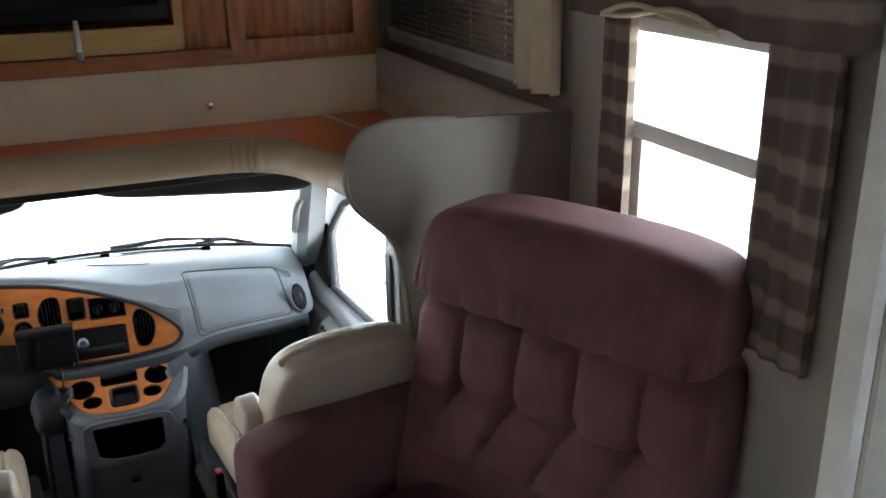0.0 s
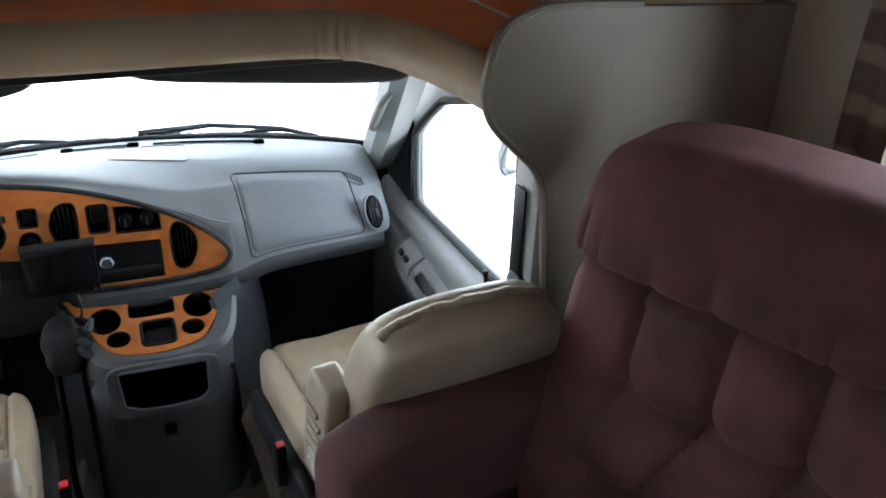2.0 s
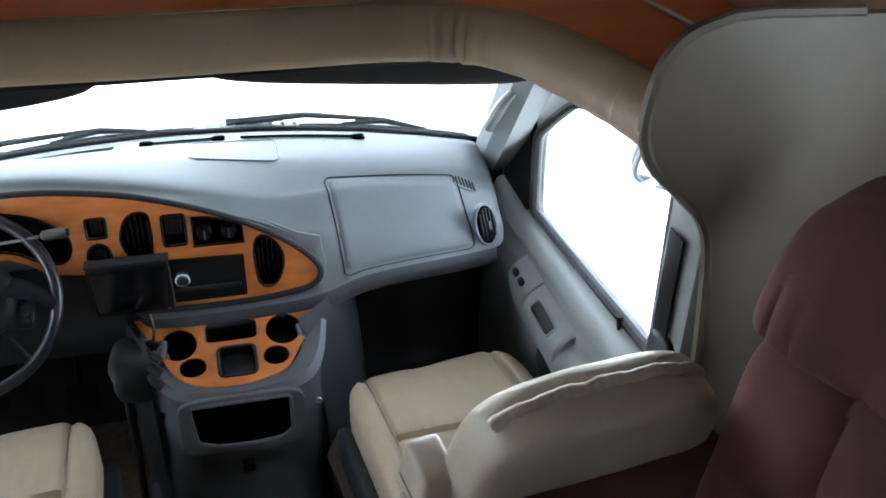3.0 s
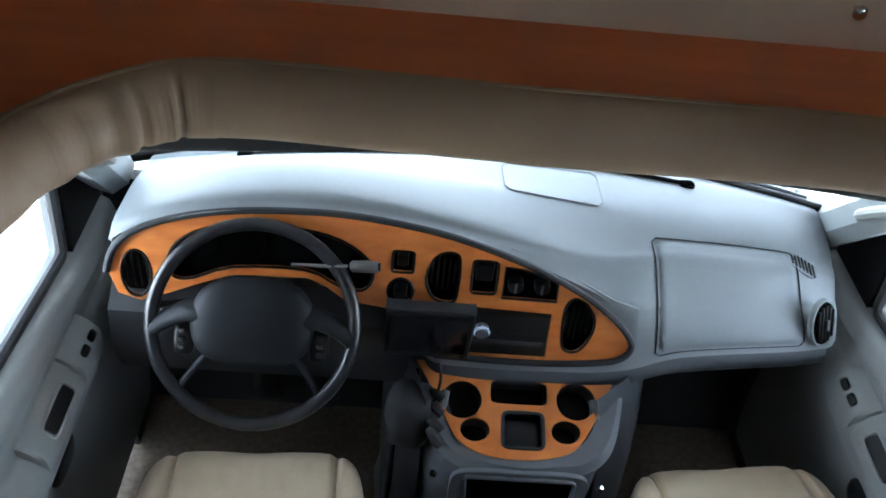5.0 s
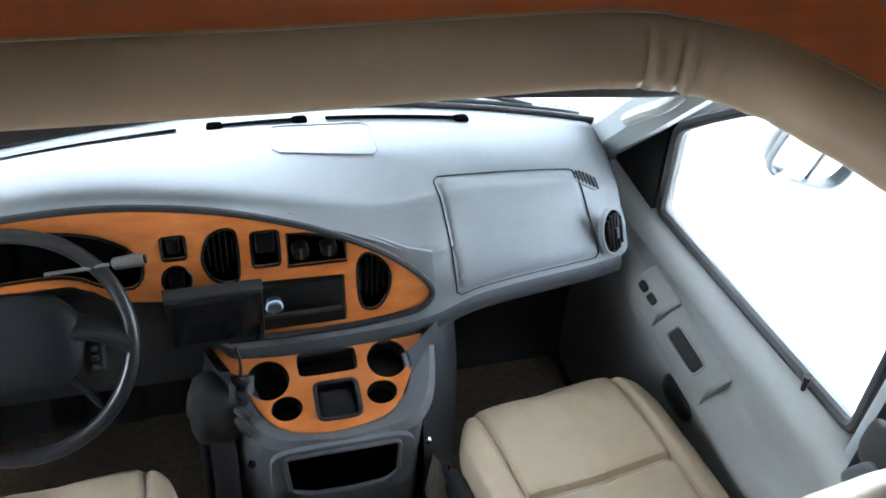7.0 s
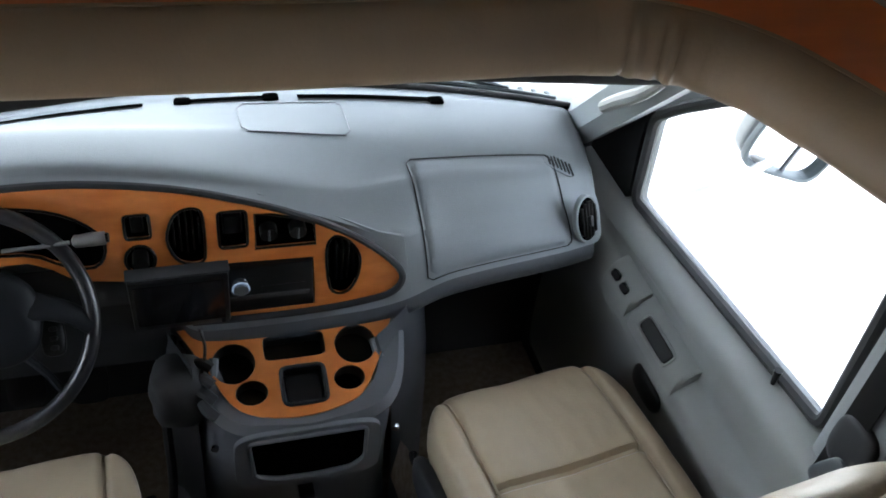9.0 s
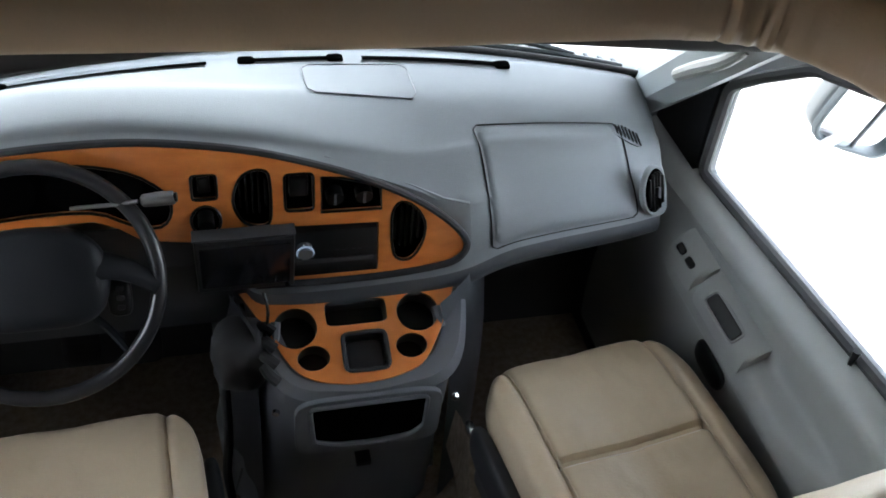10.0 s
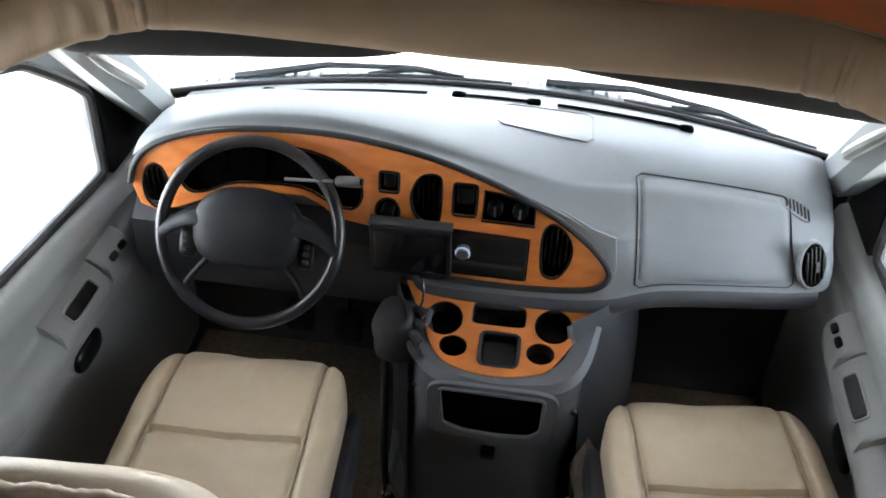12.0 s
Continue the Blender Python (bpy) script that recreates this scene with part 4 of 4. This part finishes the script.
col = thing("steering_column", "black steering column shroud with stalks", "steering column")
part("shroud", pad(0.06, 0.11, 0.05, 4, 8, wq @ Matrix.Translation((0, 0.13, 0.02))), M_BLACK, col)
part("ignition_switch", tube([(-0.36, 0.16, 0.83), (-0.345, 0.13, 0.84)], 0.012, 10), M_BLACK, col)
gs = spline([(-0.36, 0.2, 0.872), (-0.33, 0.197, 0.876), (-0.3, 0.192, 0.881), (-0.26, 0.188, 0.888)], 6)
part("gear_stalk", tube(gs, 0.0032, 8), M_SILVER, col, "chrome gear selector stalk")
part("gear_grip", tube([(-0.256, 0.188, 0.888), (-0.252, 0.188, 0.8885), (-0.228, 0.186, 0.892), (-0.21, 0.184, 0.894), (-0.206, 0.184, 0.8945)], lambda f: 0.0085 + 0.0025 * math.sin(f * 2.4) - 0.004 * (f < 0.1), 14), M_SILVER, col, "silver gear selector grip")
part("grip_button", tube([(-0.2062, 0.184, 0.8945), (-0.2015, 0.1837, 0.895)], 0.0075, 12), M_BLACK, col)
part("turn_stalk", tube(spline([(-0.49, 0.19, 0.79), (-0.55, 0.16, 0.8), (-0.6, 0.15, 0.8)], 5), 0.007, 8), M_BLACK, col)
for px, pz in ((-0.46, 0.22), (-0.33, 0.2)):
    pd = thing("pedal", "black rubber foot pedal", "pedal", "pedals")
    part("pad", pad(0.04, 0.012, 0.045, 5, 5, Matrix.Translation((px, 0.5, pz)) @ Matrix.Rotation(radians(-35), 4, "X")), M_RUBBER, pd)
    part("arm", tube([(px, 0.5, pz), (px, 0.6, pz + 0.2)], 0.008, 6), M_BLACK, pd)

# ---- engine cover console ----
con = thing("engine_console", "dark grey engine cover console with cup holders", "console")
def cring(z, xl, xr, yf, fl=0.03):
    pts = [(xl - fl * 1.6, 0.42), (xl - fl, 0.22), (xl - fl * 0.4, yf + 0.09), (xl + 0.012, yf + 0.035), (xl + 0.05, yf + 0.008), (xl + 0.1, yf), ((xl + xr) / 2, yf - 0.006), (xr - 0.1, yf), (xr - 0.05, yf + 0.008), (xr - 0.012, yf + 0.035), (xr + fl * 0.4, yf + 0.09), (xr + fl, 0.22), (xr + fl * 1.6, 0.42)]
    return [Vector((p.x, p.y, z)) for p in spline([(a, b, 0) for a, b in pts], 4)]


def slope_top(p, d=0.0):
    return Vector((p.x, p.y, min(0.66, 0.556 + 0.42 * p.y) + d))


rings = [cring(0.0, -0.14, 0.27, 0.11), cring(0.12, -0.12, 0.26, 0.09), cring(0.3, -0.09, 0.255, 0.06), cring(0.4, -0.08, 0.25, 0.042), cring(0.42, -0.08, 0.25, 0.034), cring(0.5, -0.08, 0.252, 0.032), cring(0.55, -0.08, 0.256, 0.03)]
top = [slope_top(p, -0.012) for p in cring(0, -0.084, 0.265, 0.018)]
rings.append(top)
rings.append([slope_top(p, 0.002) for p in cring(0, -0.074, 0.255, 0.026)])
rings.append([slope_top(p, 0.0005) for p in cring(0, -0.045, 0.226, 0.046)])
part("shell", loft(rings), M_CONS, con)
CM = Matrix(((1, 0, 0, 0), (0, 1, -0.42, 0), (0, 0.42, 1, 0.556), (0, 0, 0, 1)))
tray_out = [(p.x, p.y) for p in spline([(-0.12, 0.205, 0), (-0.075, 0.13, 0), (-0.045, 0.075, 0), (-0.01, 0.048, 0), (0.04, 0.036, 0), (0.09, 0.034, 0), (0.14, 0.04, 0), (0.185, 0.055, 0), (0.215, 0.09, 0), (0.245, 0.14, 0), (0.272, 0.198, 0)], 4)] + [(0.08, 0.214)]
choles = {"cup_a": ellipse(-0.03, 0.136, 0.038, 0.034, 24), "cup_b": ellipse(0.191, 0.144, 0.038, 0.034, 24), "cup_c": ellipse(-0.004, 0.083, 0.028, 0.0205, 20), "cup_d": ellipse(0.17, 0.087, 0.028, 0.0205, 20), "coin_tray": ellipse(0.08, 0.154, 0.055, 0.021, 20, 7), "ash": ellipse(0.088, 0.086, 0.039, 0.032, 20, 7)}
part("tray_plate", sheet(tray_out, tuple(choles.values()), 0.005, CM, 0.001), M_TRIM, con, "orange-brown wood-look tray")
part("tray_base", sheet(tray_out, (), 0.003, CM @ Matrix.Translation((0, 0, -0.045))), M_BLACK, con)
for nm, h in choles.items():
    d = 0.04
    part("cup_wall", loft([[CM @ Vector((a, b, 0.006)) for a, b in h], [CM @ Vector((a, b, -d)) for a, b in h]], True), M_BLACK, con, "black cup holder well")
part("ash_door", turned(sheet(ellipse(0.088, 0.084, 0.03, 0.024, 20, 6), (), 0.006, CM @ Matrix.Translation((0, 0, -0.016)), 0.001), Matrix.Identity(4)), M_DASHDK, con)
part("ash_rim", tube([CM @ Vector((a, b, 0.006)) for a, b in choles["ash"]], 0.004, 6, True), M_DASHDK, con)
for cx in (-0.062, 0.226):
    part("cup_arm", tube([CM @ Vector((cx, 0.15, 0.004)), CM @ Vector((cx + (0.006 if cx > 0 else -0.006), 0.115, -0.004))], 0.009, 8), M_CONS, con)
# front cubby; a black plate paints the shade of its depth
cubby_o = ellipse(0.086, 0.485, 0.132, 0.077, 32, 6)
cubby_i = fillet([(-0.02, 0.548), (0.189, 0.548), (0.188, 0.455), (0.165, 0.432), (0.1, 0.426), (0.03, 0.43), (-0.012, 0.447)], 0.012)
part("cubby_panel", sheet(cubby_o, (cubby_i,), 0.01, plane_xz(0.02, 0.0), 0.003), M_CONS, con)
part("cubby_lip", tube([(a, 0.008, b) for a, b in cubby_i], 0.004, 6, True), M_CONS, con)
part("cubby_shade_plate", sheet(cubby_i, (), 0.002, plane_xz(0.018)), M_SHADEDK, con, "black plate painting the shade of the open cubby")
part("latch", box(0.07, 0.1, 0.02, 0.05, 0.33, 0.345, 0.003), M_BLACK, con)
for sx, sz in ((-0.075, 0.52), (0.25, 0.5)):
    part("screw", tube([(sx, 0.035, sz), (sx - 0.002, 0.028, sz)], 0.007, 8), M_CHROME, con)
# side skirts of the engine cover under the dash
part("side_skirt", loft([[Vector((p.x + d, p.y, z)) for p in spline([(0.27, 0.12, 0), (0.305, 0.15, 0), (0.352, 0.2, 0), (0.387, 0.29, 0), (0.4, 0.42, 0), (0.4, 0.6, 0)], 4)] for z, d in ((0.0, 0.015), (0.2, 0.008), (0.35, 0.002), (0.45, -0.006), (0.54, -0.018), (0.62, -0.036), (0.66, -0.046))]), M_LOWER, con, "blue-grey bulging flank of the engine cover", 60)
part("side_skirt", loft([[(-0.1, 0.1, z), (-0.14, 0.2, z), (-0.17, 0.3, z), (-0.18, 0.6, z)] for z in (0.0, 0.3, 0.5, 0.62, 0.66)]), M_DASHDK, con)
part("carpet_skirt", loft([[(0.27 + dx, 0.06 + dy, z), (0.31 + dx, 0.14 + dy, z), (0.345 + dx, 0.26, z), (0.36 + dx, 0.5, z)] for dx, dy, z in ((0.05, -0.05, 0.0), (0.035, -0.03, 0.1), (0.012, -0.01, 0.22), (-0.01, 0.0, 0.3))]), M_CARPET, con, "tan carpet skirt")
part("rubber_seal", tube(spline([(-0.13, 0.2, 0.6), (-0.155, 0.16, 0.5), (-0.16, 0.15, 0.3), (-0.17, 0.17, 0.12), (-0.15, 0.12, 0.03), (-0.1, 0.08, 0.015)], 6), 0.009, 8), M_RUBBER, con)
part("side_latch", pad(0.012, 0.02, 0.012, 3, 4, Matrix.Translation((-0.15, 0.1, 0.06))), M_CHROME, con)
part("side_latch", pad(0.01, 0.018, 0.01, 3, 4, Matrix.Translation((0.31, 0.07, 0.33))), M_CHROME, con)
# bundle of cables with a plug, modelled in the shape of a glove
gl = thing("cable_bundle", "black cable bundle with a plug on the console side, shaped like a glove", "glove")
part("bundle_body", pad(0.05, 0.05, 0.075, 2.6, 10, Matrix.Translation((-0.125, 0.13, 0.57)), lambda v: v + Vector((0.006 * noise.noise(v * 40), 0.006 * noise.noise(v * 40 + Vector((3, 0, 0))), 0))), M_RUBBER, gl)
for k in range(4):
    part("bundle_cable", tube(spline([(-0.1 + 0.004 * k, 0.14 - 0.02 * k, 0.62 - 0.01 * k), (-0.082, 0.13 - 0.022 * k, 0.635 - 0.016 * k), (-0.068, 0.12 - 0.022 * k, 0.63 - 0.018 * k)], 4), 0.01, 8), M_RUBBER, gl)


# ---- front seats ----
def front_seat(name_label, loc, turn, arm_side, bx, by, bz, ax, ay, az):
    s = thing("captain_seat", name_label, "seat", "cab seats", loc)
    s.rotation_euler[2] = radians(turn)
    def cs(v):
        # stuffed cushion with bolsters and a dip
        w = abs(v.x) / 0.21
        z = v.z + (0.012 * max(0, w - 0.62) / 0.38 - 0.012 * max(0, 1 - w * 1.4)) * (v.z > 0)
        z -= 0.02 * max(0, v.y / 0.26) ** 3 * (v.z > 0) + (0.016 * math.exp(-((v.y - 0.0) / 0.008) ** 2) * (w < 0.72)) * (v.z > 0)
        z -= 0.011 * math.exp(-((w - 0.72) / 0.04) ** 2) * (v.z > 0)
        z += 0.0025 * math.sin(v.x * 55 + 3 * noise.noise(v * 9)) * math.exp(-((v.y - 0.17) / 0.05) ** 2) * (w < 0.7) * (v.z > 0)
        z += 0.0028 * noise.noise(Vector((v.x * 18, v.y * 18, 3))) + 0.0012 * noise.noise(Vector((v.x * 55, v.y * 20, 9)))
        return Vector((v.x, v.y, z))
    part("cushion", pad(0.205, 0.25, 0.075, 5, 64, Matrix.Translation((0, -0.2, 0.465)), cs), M_SEAT, s, "tan stitched leather seat cushion")
    for sx in (-1, 1):
        part("cushion_piping", tube(spline([(sx * 0.148, 0.034, 0.488), (sx * 0.148, 0.008, 0.512), (sx * 0.148, -0.06, 0.526), (sx * 0.148, -0.2, 0.533), (sx * 0.148, -0.4, 0.533)], 5), 0.0022, 6), M_SEAT, s)
    part("cross_seam", tube([(-0.146 + 0.292 * k / 16, -0.2 + 0.0015 * math.sin(k), 0.512 + 0.006 * (k / 8 - 1) ** 2) for k in range(17)], 0.002, 6), M_SEAM, s, "dark stitched cross seam")
    def bs(v):
        f = v.z / 0.28
        return Vector((v.x * (1 - 0.06 * max(0, f) ** 2), v.y - 0.03 * f * f + 0.002 * noise.noise(Vector((v.x * 15, v.z * 12, 7))), v.z - 0.02 * (abs(v.x) / 0.2) ** 2 * max(0, f)))
    bq = Matrix.Translation((bx, by, bz)) @ Matrix.Rotation(radians(13), 4, "X")
    back = part("backrest", pad(0.215, 0.075, 0.26, 5.0, 34, bq, bs), M_SEATBK, s, "beige vinyl-covered backrest")
    # gathered welt along the top of the slip cover
    welt = []
    for i in range(91):
        x = -0.172 + 0.344 * i / 90
        top = 0.26 * (1 - abs(x / 0.202) ** 5.0) ** 0.2 - 0.02 * (x / 0.2) ** 2
        welt.append(bq @ Vector((x, -0.012 + 0.002 * math.sin(i * 0.31), top - 0.002 + 0.0005 * math.sin(i * 0.45 + 1))))
    part("cover_welt", tube(welt, lambda f: 0.0112 + 0.0008 * math.sin(f * 61 + 2 * math.sin(f * 9)) + 0.0006 * math.sin(f * 137) + 0.003 * math.exp(-(min(f, 1 - f) / 0.03) ** 2), 10), M_SEATBK, back, smooth=80)
    part("base", box(-0.19, 0.19, -0.42, 0.0, 0.2, 0.4, 0.02), M_DASHDK, s)
    part("pedestal", box(-0.14, 0.14, -0.36, -0.06, 0.0, 0.2, 0.01), M_BLACK, s)
    part("side_trim", pad(0.018, 0.2, 0.05, 4, 8, Matrix.Translation((arm_side * 0.215, -0.22, 0.4))), M_DASHDK, s, "dark side trim with buckle")
    a = part("armrest", pad(0.034, 0.055, 0.15, 7, 14, Matrix.Translation((ax, ay, az)) @ Matrix.Rotation(radians(10), 4, "X"), lambda v: v + Vector((0, 0.004 * noise.noise(v * 30), 0))), M_SEATBK, s, "raised vinyl armrest")
    for k in range(7):
        part("gather", tube([(ax + arm_side * 0.036, ay - 0.035 + 0.012 * math.sin(k), az - 0.11 + 0.03 * k), (ax + arm_side * 0.036, ay + 0.02 + 0.012 * math.cos(k * 2), az - 0.095 + 0.027 * k)], 0.006, 6), M_SEATBK, a)
    bk = part("belt_buckle", box(-0.012, 0.012, -0.02, 0.02, -0.06, 0.05, 0.005), M_BLACK, s)
    bk.location = (arm_side * 0.25, -0.33, 0.46)
    part("buckle_button", box(-0.009, 0.009, -0.016, 0.004, 0.05, 0.054, 0.002), M_RED, bk, "red release button")
    return s


front_seat("beige leather passenger seat with a raised armrest", (0.505, 0.06, 0), 7, -1, 0.04, -0.545, 0.722, -0.19, -0.48, 0.645)
front_seat("beige leather driver seat facing the steering wheel", (-0.41, 0.035, 0), 3, 1, -0.075, -0.54, 0.655, 0.17, -0.53, 0.6)

# ---- recliner ----
rec = thing("recliner", "mauve velour recliner with a tufted back on the living floor", "recliner", at=(1.0, -0.95, 0))
rec.rotation_euler[2] = math.atan2(0.9, -0.44)
# local axes: x along the back towards the cab; the chair faces +y


TUFTS = [(-0.24, 0.895), (-0.08, 0.89), (0.08, 0.885), (0.24, 0.88), (-0.16, 0.74), (0.0, 0.74), (0.16, 0.735)]


def back_y(z):
    return curve1([(0.5, 0.16), (0.75, 0.08), (0.9, 0.04), (1.09, 0.0), (1.3, -0.09)])(z)


def back_shape(v):
    z = v.z + 0.83
    y = v.y
    if v.y > 0:
        # stuffed cells: the lower row is offset by half a cell
        zt = 0.89 - 0.02 * v.x
        up = z > zt
        fz = (z - zt) / 0.19 if up else (zt - z) / 0.16
        fx = ((v.x + (0.08 if up else 0.0)) / 0.16) % 1.0
        if not up:
            k = min(1, fz)
            fx = ((v.x + 0.08 * (1 - k)) / 0.16) % 1.0
        edge = min(1, max(0, 1.6 - abs(v.x) / 0.25))
        puff = (1 - abs(2 * fx - 1) ** 5) * (1 - abs(2 * min(1, max(0, fz)) - 1) ** 7 * 0.8)
        y += (0.026 * puff - 0.016) * (1 if abs(v.x) < 0.26 else edge)
        for bx, bz in TUFTS[:4]:
            y -= 0.026 * math.exp(-(((v.x - bx) / 0.03) ** 2 + ((z - bz) / 0.03) ** 2))
        y += 0.005 * noise.noise(Vector((v.x * 12, z * 12, 0))) + 0.0025 * noise.noise(Vector((v.x * 40, z * 14, 2)))
        y -= 0.02 * math.exp(-((z - 1.095) / 0.02) ** 2)
    return Vector((v.x, y + back_y(z) - 0.05, z))


RF = Matrix.Diagonal((1, 1, 1, 1))
part("back", pad(0.398, 0.1, 0.29, 8, 84, RF, back_shape), M_RECL, rec, "button-tufted mauve velour back")


def head_shape(v):
    f = v.z / 0.116
    y = v.y + 0.005 * noise.noise(Vector((v.x * 14, v.z * 10, 5))) + (0.03 * (1 - min(1, abs(f)) ** 2.5) * (1 - (abs(v.x) / 0.4) ** 6) if v.y > 0 else 0)
    if v.y > 0 and f < 0.2:
        y -= 0.008 * max(0, math.sin(v.x * 105 + 3 * math.sin(v.x * 19))) ** 3 * (0.25 - f) * (0.3 + 0.7 * abs(math.sin(v.x * 11)))
    z = v.z + 1.216 - 0.035 * (abs(v.x) / 0.4) ** 3 * (f > 0)
    return Vector((v.x * (1 - 0.07 * max(0, f) ** 2), y + back_y(z) + 0.012, z))


part("head_pillow", pad(0.394, 0.085, 0.116, 9, 84, RF, head_shape), M_RECL, rec, "overstuffed head pillow")
part("seat", pad(0.34, 0.3, 0.09, 4, 20, Matrix.Translation((0, 0.36, 0.58)), lambda v: v + Vector((0, 0, 0.004 * noise.noise(v * 9)))), M_RECL, rec)
for s in (-1, 1):
    part("armrest", pad(0.078, 0.29, 0.12, 6.5, 26, Matrix.Translation((s * 0.485, 0.22, 0.695)) @ Matrix.Rotation(radians(-9 * s), 4, "Z"), lambda v: v + Vector((0.004 * noise.noise(v * 10), 0, 0.006 * noise.noise(v * 8)))), M_RECL, rec, "padded rolled armrest")
    part("side_panel", box(s * 0.46 - 0.06, s * 0.46 + 0.06, 0.0, 0.48, 0.22, 0.62, 0.02), M_RECL, rec)
part("base", box(-0.4, 0.4, -0.02, 0.5, 0.19, 0.52, 0.02), M_RECL, rec)
for bx, bz in TUFTS[:4]:
    part("button", pad(0.011, 0.006, 0.011, 2.2, 4, Matrix.Translation((bx, back_y(bz) + 0.006, bz))), M_RECL, rec)

# ---- living window ----
win = thing("window_1", "white-framed sliding side window glowing with daylight", "window")
win["kind"] = "structure"
f_o = [(-1.22, 1.11), (-0.7, 1.11), (-0.7, 1.73), (-1.22, 1.73)]
part("window_frame", sheet(f_o, ([(-1.19, 1.14), (-0.735, 1.14), (-0.735, 1.7), (-1.19, 1.7)],), 0.03, plane_yz(1.285, 1), 0.003), M_WHITE, win, "off-white frame")
part("meeting_rail", box(1.28, 1.31, -1.19, -0.735, 1.455, 1.497, 0.004), M_WHITE, win, "grey-white crossbar")
part("sash_stile", box(1.288, 1.315, -0.80, -0.736, 1.14, 1.455, 0.003), M_WHITE, win)
part("pane", box(1.33, 1.334, -1.2, -0.72, 1.12, 1.72, 0), M_GLASS, win).visible_shadow = False


def drape(name, mat_, y0, y1, z0, z1, x, label, folds=5, depth=0.012, thick=0.02):
    d = thing(name, label, "curtain")
    n = 40
    rows = []
    for i in range(n + 1):
        f = i / n
        y = y0 + (y1 - y0) * f
        off = depth * math.sin(f * folds * 2 * math.pi)
        rows.append([(x + off + 0.004 * noise.noise(Vector((f * 5, k * 0.6, x))), y, z0 + (z1 - z0) * k / 10) for k in range(11)] + [(x + thick + off, y, z0 + (z1 - z0) * k / 10) for k in range(10, -1, -1)])
    part("cloth", loft(rows, True, False, True), mat_, d)
    return d


drape("side_curtain", M_PLAID, -0.795, -0.685, 1.13, 1.76, 1.245, "dark brown plaid fabric leg beside the window", 2, 0.004)
drape("side_curtain", M_PLAID, -1.405, -1.235, 1.13, 1.76, 1.245, "dark brown plaid fabric leg beside the window", 3, 0.006)
val = thing("valance", "brown padded window valance with a scalloped cream edge", "valance")
rows = []
for i in range(61):
    f = i / 60
    y = -0.6 - 0.86 * f
    sc = 1.735 + 0.035 * math.sin(min(1, max(0, (f - 0.2) / 0.55)) * math.pi) ** 2
    off = 0.008 * math.sin(f * 40)
    rows.append([(1.2 + off, y, sc), (1.195 + off, y, 1.85), (1.2, y, 2.0), (1.26, y, 2.0), (1.262, y, sc + 0.01)])
part("cloth", loft(rows, True, False, True), M_PLAID, val)
for ph in (0, math.pi):
    part("cord", tube([(1.19, -0.76 - 0.4 * i / 30, 1.742 + 0.022 * math.sin(i / 30 * math.pi) + 0.011 * math.sin(i / 30 * 2 * math.pi + ph)) for i in range(31)], 0.006, 6), M_CREAM, val, "twisted cream cord")

# ---- overcab window with pleated shade and curtain ----
w2 = thing("window_2", "white-framed overcab window behind a pleated shade", "window")
w2["kind"] = "structure"
part("window_frame", sheet([(-0.23, 1.49), (0.95, 1.49), (0.95, 2.0), (-0.23, 2.0)], ([(-0.19, 1.53), (0.91, 1.53), (0.91, 1.97), (-0.19, 1.97)],), 0.02, plane_yz(1.28, 1), 0.003), M_WHITE, w2)
part("pane", box(1.33, 1.334, -0.2, 0.92, 1.52, 1.98, 0), M_GLASS, w2).visible_shadow = False
bl = thing("pleated_shade", "brown pleated blind with white dots painting pin-holes of daylight", "blind")
rows = []
for k in range(45):
    z = 1.545 + 0.42 * k / 44
    rows.append([(1.268 + (0.006 if k % 2 else 0), y, z) for y in (-0.2, 0.36, 0.92)])
part("pleats", loft(rows), M_SHADE, bl)
part("bottom_rail", box(1.262, 1.28, -0.2, 0.92, 1.53, 1.546, 0.003), M_WHITE, bl)
# small white blocks paint the daylight coming through the cord holes
for yy in (0.88, 0.5, 0.12, -0.13):
    bmh = bmesh.new()
    for k in range(16):
        bmesh.ops.create_cube(bmh, size=1, matrix=Matrix.Translation((1.264, yy, 1.57 + 0.024 * k)) @ Matrix.Diagonal((0.003, 0.008, 0.011, 1)))
    tagged(part("daylight_dots", bmh, M_WHITE, bl), kind="stuff")
drape("cream_curtain", M_CREAM, -0.45, -0.24, 1.5, 1.98, 1.235, "cream curtain gathered beside the overcab window", 2.5, 0.022)

# ---- entry door ----
dr = thing("door_3", "white-framed entry door with a dark screen", "door")
dr["kind"] = "structure"
part("door_frame", sheet([(-2.26, 0.2), (-1.46, 0.2), (-1.46, 2.1), (-2.26, 2.1)], (hole3,), 0.03, plane_yz(1.27, 1), 0.004), M_WHITE, dr)
part("leaf", sheet([(-2.2, 0.24), (-1.525, 0.24), (-1.525, 2.05), (-2.2, 2.05)], ([(-2.14, 0.95), (-1.6, 0.95), (-1.6, 1.95), (-2.14, 1.95)], [(-2.14, 0.32), (-1.6, 0.32), (-1.6, 0.88), (-2.14, 0.88)]), 0.025, plane_yz(1.31, 1), 0.003), M_WHITE, dr)
part("screen", box(1.32, 1.323, -2.15, -1.59, 0.3, 1.96, 0), M_DIMGLASS, dr, "dark screen mesh")
